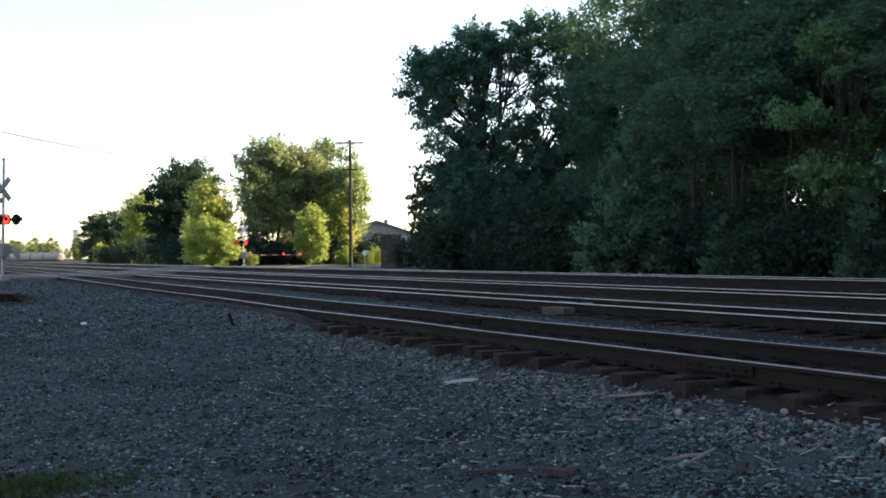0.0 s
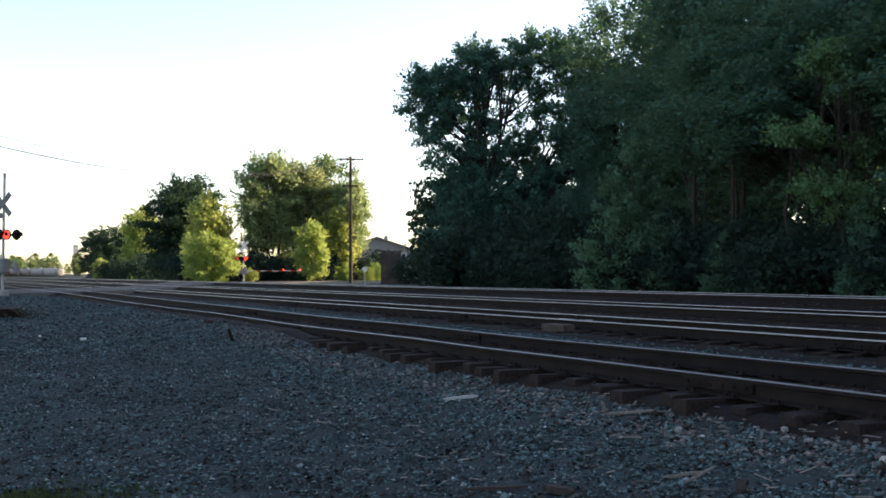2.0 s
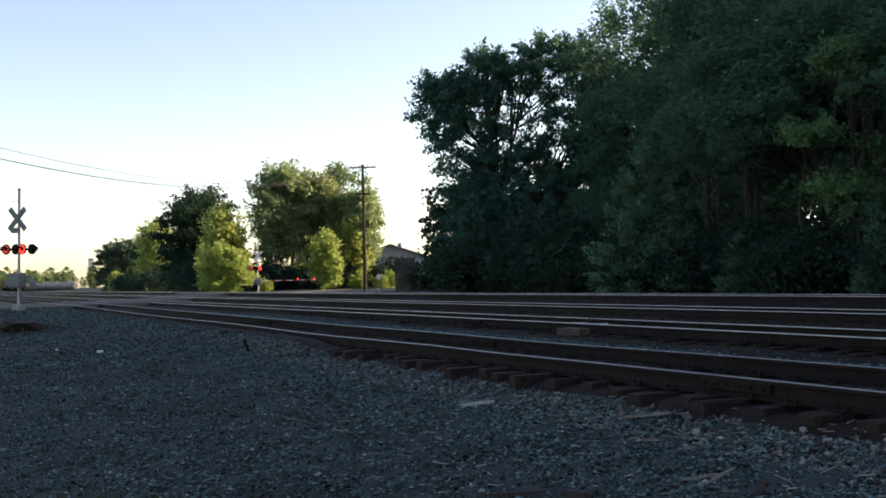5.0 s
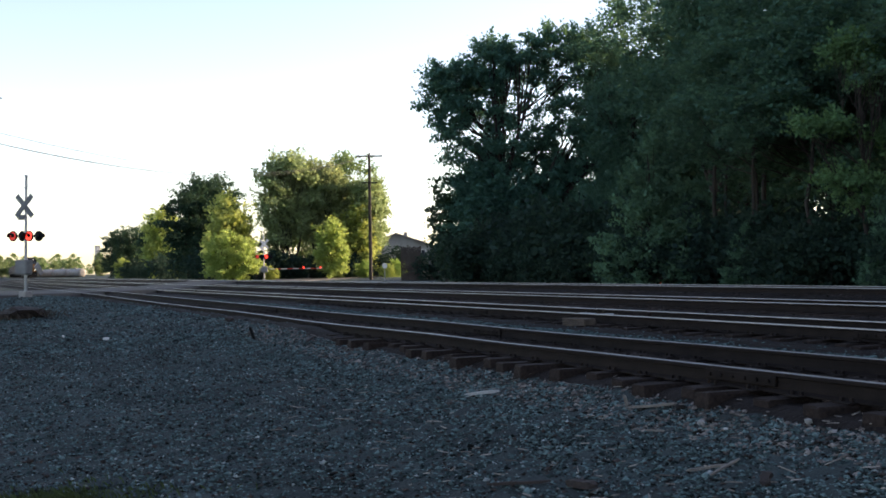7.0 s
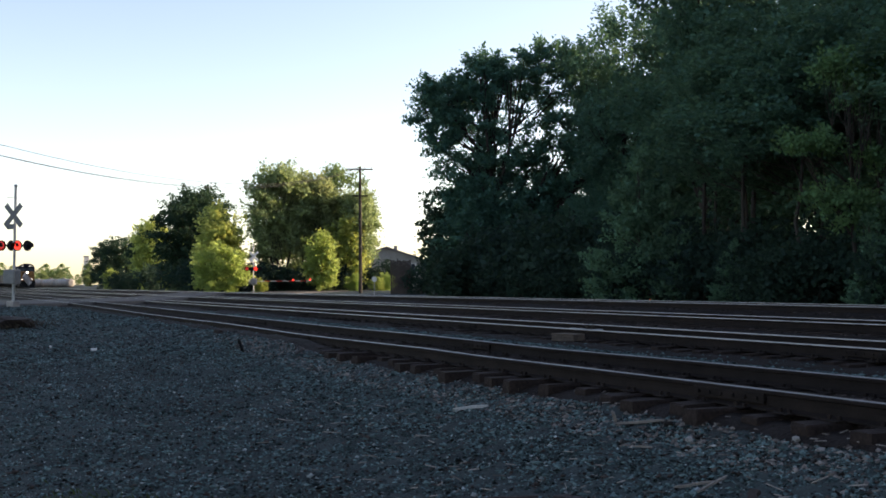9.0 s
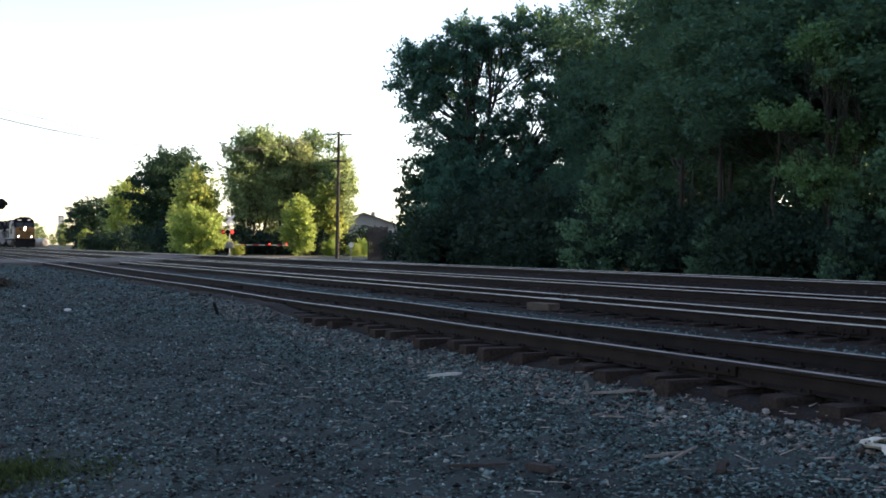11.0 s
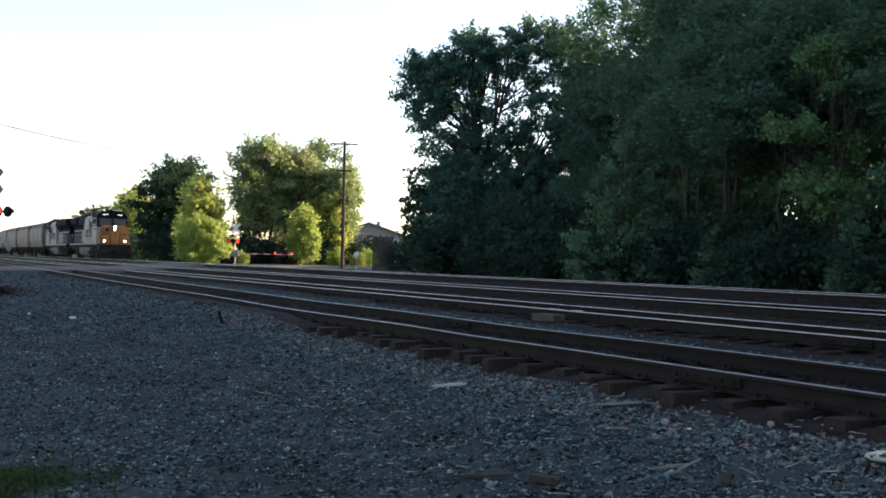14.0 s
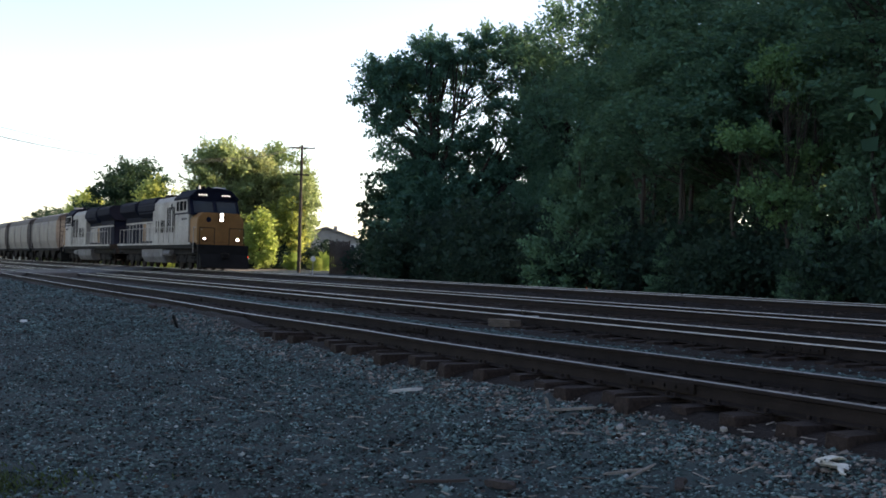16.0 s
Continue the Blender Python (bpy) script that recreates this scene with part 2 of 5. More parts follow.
def ballast_bed():
    """Oil-darkened ballast under the tracks, a thin layer over the ground."""
    xs, ys = np.concatenate([np.arange(5.7, 8.7, 0.15), np.arange(10.3, 22.6, 0.2)]), np.concatenate([np.arange(1, 30, 0.2), np.linspace(30, 600, 200)])
    gx, gy = np.meshgrid(xs, ys)
    drift = bend(gy)
    edge = np.minimum(np.minimum(np.abs(gx - 5.7), np.abs(gx - 8.7)), np.minimum(np.abs(gx - 10.3), np.abs(gx - 22.5)))
    gz = land(gx, gy) + np.where(edge < 0.16, -0.06, 0.028 + np.random.normal(0, 0.006, gx.shape))
    n, m = gx.shape
    gx = gx + drift
    cols = np.array([c for c in range(m - 1) if xs[c + 1] - xs[c] < 1.0])
    i = (np.arange(n - 1)[:, None] * m + cols[None]).ravel()
    v = np.stack([gx, gy, gz], -1).reshape(-1, 3)
    tagged(arrays("trackbed", v, np.stack([i, i + 1, i + m + 1, i + m], -1), M_BED), "oil-darkened brown ballast bed under the tracks", "ballast", kind="structure")


ground()
ballast_bed()

ROAD_A, ROAD_B = (-1.2, 48.5), (34.6, 106.5)


def road_strip():
    """The road that crosses the tracks at a slant, level with the rail heads."""
    ax, ay = ROAD_A
    d = Vector((ROAD_B[0] - ax, ROAD_B[1] - ay)).normalized()
    side = Vector((d.y, -d.x))
    rows = []
    for s in np.arange(-90, 200, 1.0):
        rows.append([(ax + d.x * s + side.x * w, ay + d.y * s + side.y * w) for w in np.linspace(-3.8, 3.8, 6)])
    p = np.array(rows)
    z = np.interp(p[..., 0], [-60, 3, 6, 13, 16, 20, 24, 40, 90], [-0.2, 0.09, 0.06, -0.012, 0.11, 0.296, 0.1, 0.08, 0.4])
    far = np.maximum(z, land(p[..., 0], p[..., 1]) + 0.03)
    z = np.where((p[..., 0] > 5.5) & (p[..., 0] < 22), z, far)
    v = np.concatenate([p, z[..., None]], -1)
    n, m = z.shape
    low = v.copy()
    low[..., 2] -= 0.25
    i = (np.arange(n - 1)[:, None] * m + np.arange(m - 1)[None]).ravel()
    top = np.stack([i, i + m, i + m + 1, i + 1], -1)
    k = np.arange(n - 1) * m
    o = n * m
    e1 = np.stack([k, k + o, k + m + o, k + m], -1)
    k2 = k + m - 1
    e2 = np.stack([k2, k2 + m, k2 + m + o, k2 + o], -1)
    tagged(arrays("road", np.concatenate([v.reshape(-1, 3), low.reshape(-1, 3)]), np.concatenate([top, e1, e2]), M_ASPHALT),
           "worn grey asphalt road crossing the tracks", "road", kind="structure")


road_strip()


# ---- railway tracks ----
def rail_mesh(y0, y1, bright, lift=None):
    """Rail of 17 cm: foot, web and rounded head, its running surface worn bright."""
    half = [(0.07, -0.171), (0.07, -0.16), (0.014, -0.14), (0.009, -0.09), (0.011, -0.045), (0.036, -0.036), (0.037, -0.016), (0.034, -0.0045), (0.025, 0.0)]
    prof = half + [(-x, z) for x, z in half[::-1]]
    ys = np.concatenate([np.arange(y0, 4, 4.0), np.arange(4, 60, 1.0), np.linspace(60, 500, 60), np.linspace(520, 1200, 20)])
    ys = ys[ys <= y1]
    bm = bmesh.new()
    rows = [[bm.verts.new((x + float(bend(y)), y, z + (float(lift(y)) if lift else 0))) for x, z in prof] for y in ys]
    for a, b in zip(rows, rows[1:]):
        for i in range(len(prof)):
            j = (i + 1) % len(prof)
            f = bm.faces.new((a[i], a[j], b[j], b[i]))
            f.material_index = 1 if i in bright else 0
    bmesh.ops.recalc_face_normals(bm, faces=bm.faces)
    me = bpy.data.meshes.new("rail")
    bm.to_mesh(me)
    bm.free()
    me.materials.append(M_RUST)
    me.materials.append(M_RAILTOP)
    return me


def tie_mesh(seed):
    rnd = random.Random(seed)
    bm = bmesh.new()
    box(bm, -1.26, -0.105, -0.35, 1.26, 0.105, -0.176, 0.015)
    for v in bm.verts:
        v.co += Vector((rnd.uniform(-0.012, 0.012), rnd.uniform(-0.012, 0.012), rnd.uniform(-0.008, 0.006)))
    me = bpy.data.meshes.new("tie")
    bm.to_mesh(me)
    bm.free()
    me.materials.append(M_TIE)
    return me


def tracks():
    main = rail_mesh(-40, 1200, (7, 8, 9, 10))
    worn = {q: rail_mesh(-40, 1200, (7, 8, 9), functools.partial(sag, side=q)) for q in (-1, 1)}
    ties = [tie_mesh(k) for k in range(5)]
    plate = bpy.data.meshes.new("tie_plate")
    bm = bmesh.new()
    box(bm, -0.17, -0.09, -0.178, 0.17, 0.09, -0.166, 0.004)
    for sx in (-0.1, 0.1):
        for sy in (-0.05, 0.05):
            box(bm, sx - 0.014, sy - 0.014, -0.17, sx + 0.014, sy + 0.014, -0.135)
    bm.to_mesh(plate)
    bm.free()
    plate.materials.append(M_RUST)
    bar = bpy.data.meshes.new("joint_bar")
    bm = bmesh.new()
    for s in (-1, 1):
        box(bm, s * 0.03 - 0.016, -0.46, -0.135, s * 0.03 + 0.016, 0.46, -0.045, 0.006)
        for y in (-0.38, -0.23, -0.08, 0.08, 0.23, 0.38):
            box(bm, s * 0.05 - 0.014, y - 0.016, -0.105, s * 0.05 + 0.014, y + 0.016, -0.073, 0.004)
    bm.to_mesh(bar)
    bar.materials.append(M_RUST)
    bm.free()
    words = ["near siding", "second siding", "middle main line", "far main line"]
    rnd = random.Random(3)
    for k, (cx, z) in enumerate(TRACKS):
        t = thing("railway_track", pose(cx, 0, z), label="rusty steel %s on dark creosoted ties in ballast" % words[k], category="railway track", group="railway tracks")
        for s in (-1, 1):
            r = new("rail", worn[s] if k == 0 else main)
            r.parent, r.location = t, (0.7525 * s, 0, 0)
        if k < 2:
            for i in range(64):
                o = new("tie", ties[i % 5])
                o.parent = t
                o.matrix_basis = pose(rnd.uniform(-0.17, 0.17), 1.0 + i * 0.53 + rnd.uniform(-0.06, 0.06), rnd.uniform(-0.012, 0.002), rnd.uniform(-0.8, 0.8), rnd.uniform(-0.6, 0.6), rnd.uniform(-3.2, 3.2))
                for s in (-1, 1):
                    p = new("tie_plate", plate)
                    p.parent = t
                    p.location = (0.7525 * s, 1.0 + i * 0.53, 0)
            for s, y in ((-1, 7.6), (1, 15.3), (-1, 19.4), (1, 27.2), (-1, 31.2)):
                b = new("joint_bar", bar)
                b.parent, b.location = t, (0.7525 * s, y + 3.1 * k, 0)
        y0 = 35.0 if k < 2 else 4.0
        ys = np.arange(y0, 130, 0.53)
        one = np.array([(x, y, zz) for x in (-1.3, 1.3) for y in (-0.115, 0.115) for zz in (-0.35, -0.178)])
        v = (one[None] + np.stack([np.random.uniform(-0.1, 0.1, len(ys)), ys, np.zeros(len(ys))], -1)[:, None]).reshape(-1, 3)
        q = np.array([(0, 1, 3, 2), (4, 6, 7, 5), (0, 4, 5, 1), (2, 3, 7, 6), (1, 5, 7, 3), (0, 2, 6, 4)])
        f = (q[None] + 8 * np.arange(len(ys))[:, None, None]).reshape(-1, 4)
        tagged(arrays("tie_rest", v, f, M_TIE, t), kind="stuff")


tracks()


# ---- loose stones ----
def stones(name, x, y, size, material, label, lift=0.0):
    """Broken stone pieces: six-cornered lumps, turned and squashed at random, lying on the ground."""
    n = len(x)
    base = np.array([(1, 0, 0), (-1, 0, 0), (0, 1, 0), (0, -1, 0), (0, 0, 1), (0, 0, -1)], float)
    p = base[None] * np.random.uniform(0.55, 1.15, (n, 6, 1)) + np.random.normal(0, 0.2, (n, 6, 3))
    p *= np.stack([np.random.uniform(0.9, 1.5, n), np.random.uniform(0.6, 1.0, n), np.random.uniform(0.4, 0.75, n)], -1)[:, None] * size[:, None, None]
    a = np.random.uniform(0, 6.28, n)
    c, s = np.cos(a)[:, None], np.sin(a)[:, None]
    px, py = p[..., 0] * c - p[..., 1] * s, p[..., 0] * s + p[..., 1] * c
    z = land(x, y)[:, None] + p[..., 2] + size[:, None] * 0.25 + lift
    v = np.stack([px + x[:, None], py + y[:, None], z], -1).reshape(-1, 3)
    tri = np.array([(0, 2, 4), (2, 1, 4), (1, 3, 4), (3, 0, 4), (2, 0, 5), (1, 2, 5), (3, 1, 5), (0, 3, 5)])
    f = (tri[None] + 6 * np.arange(n)[:, None, None]).reshape(-1, 3)
    return tagged(arrays(name, v, f, material), label, "gravel", kind="stuff")


def scatter(n, x0, x1, y0, y1, bias=1.0):
    return np.random.uniform(x0, x1, n), y0 + (y1 - y0) * np.random.uniform(0, 1, n) ** bias


x, y = scatter(84000, -1.0, 6.0, 2.8, 22, 1.6)
keep = (np.abs(x - y * 0.45) < y * 0.62 + 1)
stones("gravel", x[keep], y[keep], np.random.gamma(3.5, 0.003, keep.sum()) + 0.0045, M_STONE, "small blue-grey crushed stones lying loose on the lot")
x, y = scatter(8500, -1.0, 6.0, 2.8, 26, 1.5)
stones("gravel", x, y, np.random.gamma(3, 0.0026, len(x)) + 0.004, M_STONE_PALE, "pale chips of stone scattered over the lot", 0.008)
x, y = scatter(9000, -1.0, 6.0, 2.8, 24, 1.4)
stones("gravel", x, y, np.random.gamma(3.5, 0.003, len(x)) + 0.006, M_STONE_OILY, "oil-stained dark stones among the gravel", 0.006)
x, y = scatter(9000, -6.0, 5.0, -6.0, 2.9)
stones("gravel", x, y, np.random.gamma(3.5, 0.003, len(x)) + 0.006, M_STONE, "small crushed stones lying loose on the lot")
x, y = scatter(15000, -3.0, 7.0, 20, 50, 1.2)
stones("gravel", x, y, np.random.uniform(0.02, 0.05, len(x)), M_STONE, "blue-grey crushed stones along the bank")
x, y = scatter(7000, 5.2, 6.0, 3, 22, 1.2)
stones("ballast", x, y, np.random.gamma(4, 0.004, len(x)) + 0.006, M_STONE_WARM, "brownish ballast stones round the tie ends", -0.005)
x, y = scatter(12000, 4.4, 5.9, 3, 22, 1.2)
stones("ballast", x, y, np.random.gamma(4, 0.003, len(x)) + 0.005, M_STONE, "grey ballast stones round the tie ends", 0.0)
x, y = scatter(20000, 8.2, 11.0, 4, 45, 1.4)
stones("ballast", x, y, np.random.uniform(0.018, 0.045, len(x)), M_STONE, "grey ballast stones between the tracks")
x, y = scatter(9000, 6.5, 7.9, 4, 40, 1.4)
stones("ballast", x, y, np.random.uniform(0.015, 0.035, len(x)), M_STONE_OILY, "oil-darkened ballast between the ties of the siding", 0.025)
x, y = scatter(14000, 11.0, 22.5, 8, 60, 1.2)
stones("ballast", x, y, np.random.uniform(0.02, 0.045, len(x)), M_STONE_OILY, "oil-darkened ballast of the farther tracks", 0.025)


# ---- trees ----
def tube(points, radii, sides=6):
    """A tapered tube through points, as corners and faces."""
    pts = np.asarray(points, float)
    v, f = [], []
    for i, p in enumerate(pts):
        d = pts[min(i + 1, len(pts) - 1)] - pts[max(i - 1, 0)]
        d = d / (np.linalg.norm(d) + 1e-9)
        u = np.cross(d, (0.3, 0.9, 0.1))
        u /= np.linalg.norm(u) + 1e-9
        w = np.cross(d, u)
        for k in range(sides):
            a = 2 * math.pi * k / sides
            v.append(p + radii[i] * (math.cos(a) * u + math.sin(a) * w))
    for i in range(len(pts) - 1):
        for k in range(sides):
            j = (k + 1) % sides
            f.append((i * sides + k, i * sides + j, (i + 1) * sides + j, (i + 1) * sides + k))
    return np.array(v), np.array(f)


def tree_meshes(seed, height, lobes, leaves, leaf=0.2, bole=0.3, limbs=14, clump=0.9, droop=0.35, stems=1, clumps=160, radius=None, spray=0.62, lateral=0.5):
    """Trunk with limbs, and a crown: leaves in clumps that fill the lobes (x, y, z, rx, ry, rz), thickest at their skin."""
    r = np.random.RandomState(seed)
    dense = np.array([lb[6] if len(lb) > 6 else 1.0 for lb in lobes])
    lobes = np.array([lb[:6] for lb in lobes], float)
    radius = radius or height * 0.016
    V, F, off = [], [], 0

    def add(pts, rad, sides=6):
        nonlocal off
        v, f = tube(pts, rad, sides)
        V.append(v)
        F.append(f + off)
        off += len(v)

    vol = lobes[:, 3] * lobes[:, 4] * lobes[:, 5] * dense
    pick = r.choice(len(lobes), clumps, p=vol / vol.sum())
    d = r.normal(size=(clumps, 3))
    d /= np.linalg.norm(d, axis=1)[:, None]
    c = lobes[pick, :3] + d * lobes[pick, 3:] * (r.uniform(0.25, 1.08, clumps) ** 0.45)[:, None]
    c[:, 2] = np.maximum(c[:, 2], 0.35)
    for s in range(stems):
        top = lobes[np.argmax(lobes[:, 2])][:3] * (0.95, 0.95, 1) + r.normal(0, 0.3, 3)
        if stems > 1:
            top = lobes[r.randint(len(lobes))][:3] + r.normal(0, 0.6, 3)
        foot = np.array((r.normal(0, 0.15 * (stems - 1)), r.normal(0, 0.15 * (stems - 1)), -0.3))
        tt = np.linspace(0, 1, 9)[:, None]
        line = foot + (top - foot) * tt + np.concatenate([np.zeros((1, 3)), r.normal(0, height * 0.006, (8, 3)) * (1, 1, 0)])
        rad = radius / stems ** 0.5 * (1 - 0.8 * tt[:, 0])
        rad[0] *= 1.3
        add(line, rad, 8)
        for _ in range(limbs // stems):
            k = r.uniform(bole, 0.95)
            i = min(int(k * 8), 7)
            a = line[i] + (line[i + 1] - line[i]) * (k * 8 - i)
            b = c[r.randint(clumps)]
            # limbs climb outwards
            want = b[2] - 0.75 * np.linalg.norm(b[:2] - a[:2])
            if a[2] > want:
                i = int(np.clip(np.searchsorted(line[:, 2], want) - 1, 1, 7))
                a = line[i] + (line[i + 1] - line[i]) * np.clip((want - line[i, 2]) / (line[i + 1, 2] - line[i, 2]), 0, 1)
            if b[2] < a[2]:
                b = b + (0, 0, a[2] - b[2] + 0.5)
            mid = (a + b) / 2 + (0, 0, -0.08 * np.linalg.norm(b - a)) + r.normal(0, 0.15, 3)
            r0 = rad[i] * 0.5
            add([a, (a + mid) / 2, mid, (mid + b) / 2, b], [r0, r0 * 0.8, r0 * 0.6, r0 * 0.4, r0 * 0.15], 5)
            for _ in range(2):
                e = c[np.argsort(np.linalg.norm(c - b, axis=1))[r.randint(1, 7)]]
                add([mid, (mid + e) / 2 + r.normal(0, 0.1, 3), e], [r0 * 0.45, r0 * 0.3, r0 * 0.1], 4)
    wood = (np.concatenate(V), np.concatenate(F))
    who = r.randint(0, clumps, leaves)
    size = clump * r.uniform(0.6, 1.3, clumps)[who]
    # each clump is a spray that reaches outwards
    out = (c - lobes[pick, :3]) / lobes[pick, 3:] + (0, 0, 0.15)
    out /= np.linalg.norm(out, axis=1)[:, None] + 1e-9
    reach = r.triangular(-1.0, -0.2, 1.9, leaves)
    p = c[who] + r.normal(size=(leaves, 3)) * (size * lateral * (1 - 0.34 * np.maximum(reach, 0)))[:, None] * (1.0, 1.0, 0.7) + out[who] * (size * reach * spray)[:, None]
    p[:, 2] = np.maximum(p[:, 2], 0.1)
    t = r.normal(size=(leaves, 3))
    t[:, 2] -= droop
    t /= np.linalg.norm(t, axis=1)[:, None]
    n = r.normal(size=(leaves, 3)) + (0, 0, 0.6)
    w = np.cross(t, n)
    w /= np.linalg.norm(w, axis=1)[:, None] + 1e-9
    ln = leaf * r.uniform(0.6, 1.5, leaves)[:, None]
    bend = np.cross(w, t) * ln * 0.12
    q = np.stack([p - t * ln * 0.5, p + w * ln * 0.32 - bend, p + t * ln * 0.5, p - w * ln * 0.32 - bend], 1)
    f = np.array([(0, 1, 2, 3)])[None] + 4 * np.arange(leaves)[:, None, None]
    return wood, (q.reshape(-1, 3), f.reshape(-1, 4))


def tree(name, label, category, leaf_material, group="", **kw):
    wood, crown = tree_meshes(**kw)
    t = thing(name, label=label, category=category, group=group)
    arrays("trunk", *wood, M_BARK, t)
    arrays("crown", *crown, leaf_material, t)
    return t


def place(ob, x, y, turn=0.0, s=1.0, sz=None):
    """Another of the kind ob at (x, y), turned and scaled."""
    return copy_thing(ob, pose(x, y, float(land(x, y)) - 0.05, 0, 0, turn) @ Matrix.Diagonal((s, s, sz or s, 1)))


def put_first(ob, x, y, turn=0.0, s=1.0, sz=None):
    ob.matrix_basis = pose(x, y, float(land(x, y)) - 0.05, 0, 0, turn)
    ob.scale = (s, s, sz or s)


def woods():
    g = "trees of the wood"
    # the tree at the end of the wood, with an open middle where its limbs show
    edge = tree("tree", "tall broad maple with an open crown at the wood's end", "tree", M_LEAF_MID, seed=5, height=14.4, leaves=120000, leaf=0.182, limbs=84, clumps=1150, clump=0.5, bole=0.22, droop=0.1, radius=0.36, spray=1.0, lateral=0.44,
                lobes=[(-3.1, 0, 11.3, 1.4, 1.8, 1.2, 1.7), (-4.0, 0, 10.2, 0.9, 1.3, 0.9, 1.5), (-3.4, 0, 12.0, 0.6, 0.8, 0.6, 1.5), (-1.0, 0, 12.3, 1.5, 1.8, 1.2, 1.6), (-1.0, 0, 13.2, 0.6, 0.8, 0.5, 1.6), (0.9, 0, 12.2, 1.1, 1.5, 0.9, 1.5),
                       (2.1, 0, 13.2, 1.0, 1.5, 1.0, 1.5), (4.2, 0, 13.2, 1.2, 1.6, 1.2, 1.4), (-1.7, 0, 9.7, 1.6, 1.4, 1.1, 1.2), (-3.2, 0, 8.5, 1.0, 1.4, 0.9, 1.2), (-0.2, 0, 10.7, 1.3, 1.2, 0.6, 0.7), (2.2, 0, 10.5, 2.1, 1.3, 1.6, 0.62),
                       (0.3, 0, 8.0, 2.1, 1.3, 1.2, 1.2), (3.2, 0, 7.8, 1.5, 1.2, 1.3, 1.3), (5.4, 0.5, 11.4, 1.0, 1.4, 1.6, 0.9), (5.3, 0.5, 8.2, 1.2, 1.4, 2.0, 1.2), (4.6, 0.5, 5.6, 1.6, 1.5, 2.0, 1.4),
                       (-2.2, 0.3, 6.9, 1.3, 1.6, 1.5, 1.2), (-2.0, 0, 5.2, 1.4, 1.7, 1.8, 1.4), (0.2, 0.3, 5.6, 1.6, 1.5, 1.4, 1.1), (2.2, 0.3, 6.3, 1.8, 1.3, 1.0, 1.6), (-1.3, 0, 3.2, 1.9, 2.0, 2.8, 1.4), (1.4, 0.5, 3.2, 2.6, 2.4, 2.8, 1.4)])
    put_first(edge, 28.9, 52.6, -28.7, 0.97, 0.98)
    sapling = tree("young_tree", "thin ragged young tree at the end of the wood", "tree", M_LEAF_DARK, seed=6, height=6.2, leaves=2600, leaf=0.22, limbs=12, clumps=44, clump=0.42, bole=0.25, radius=0.07,
                   lobes=[(0, 0, 4.3, 0.7, 0.8, 1.6), (0.2, 0, 2.4, 0.8, 0.8, 1.2)])
    put_first(sapling, 25.8, 54.6)
    tall = tree("tree", "tall dark deciduous tree in the wood", "tree", M_LEAF_TALL, g, seed=11, height=18.0, leaves=34000, leaf=0.2, limbs=24, clumps=330, clump=0.85, spray=0.8, lateral=0.45, bole=0.2,
                lobes=[(0, 0, 14.0, 3.2, 3.2, 4.0), (1.5, 1.5, 11.0, 3.0, 3.0, 3.4), (-1.5, -1.5, 10.0, 3.0, 3.0, 3.6), (0.5, -1, 5.5, 3.0, 3.0, 3.6)])
    deep = tree("tree", "tall dark wood tree, some copies unseen and set for shade", "tree", M_LEAF_TALL, g, seed=17, height=18.0, leaves=4600, leaf=0.58, limbs=12, clumps=130, clump=1.25, bole=0.2,
                lobes=[(0, 0, 14.0, 3.4, 3.4, 4.0), (1.5, 1.5, 11.0, 3.2, 3.2, 3.4), (-1.5, -1.5, 10.0, 3.2, 3.2, 3.6), (0.5, -1, 5.5, 3.2, 3.2, 3.6)])
    put_first(deep, 38.0, 37.5, 0, 1.0, 0.82)
    slim = tree("tree", "slender tall tree with a bare lower trunk in the wood", "tree", M_LEAF_TALL, g, seed=12, height=17.0, leaves=12500, leaf=0.2, limbs=20, clumps=150, clump=0.85, bole=0.5, radius=0.11,
                lobes=[(0, 0, 13.5, 2.4, 2.4, 3.6), (0.8, -1.0, 10.6, 2.4, 2.4, 2.2)])
    tier = tree("tree", "slender tree with layered light-green boughs before the wood", "tree", M_LEAF_LIT, seed=15, height=7.9, leaves=9000, leaf=0.115, limbs=30, clumps=120, clump=0.3, bole=0.3, radius=0.085, spray=0.8,
                lobes=[(-1.5, 0, 4.95, 1.0, 0.7, 0.13, 2.5), (0, 0, 7.2, 1.1, 0.9, 0.5), (-0.1, 0, 6.1, 0.45, 0.4, 0.25), (-0.6, 0, 3.4, 1.1, 0.8, 0.25, 1.5), (0.35, 0, 4.6, 0.45, 0.4, 0.25), (-0.2, 0, 2.7, 0.6, 0.5, 0.3)])
    thin = tree("tree", "thin young tree with sparse light-green tufts before the wood", "tree", M_LEAF_LIT, seed=16, height=7.6, leaves=4500, leaf=0.115, limbs=18, clumps=60, clump=0.3, bole=0.3, radius=0.065, spray=0.8,
                lobes=[(0.1, 0, 6.9, 0.7, 0.6, 0.5), (0.25, 0, 4.7, 0.5, 0.4, 0.22), (-0.2, 0, 2.8, 0.7, 0.5, 0.35)])
    bushy = tree("tree", "broad pale-green young tree at the wood's near end", "tree", M_LEAF_SOFT, seed=18, height=7.0, leaves=12000, leaf=0.13, limbs=24, clumps=130, clump=0.4, bole=0.2, radius=0.09, spray=0.9,
                 lobes=[(0, 0, 5.9, 1.0, 1.0, 1.1), (0.5, 0.2, 4.4, 1.3, 1.2, 0.9), (-0.5, 0, 3.6, 1.1, 1.0, 0.8), (0.2, 0, 2.2, 1.4, 1.2, 0.9)])
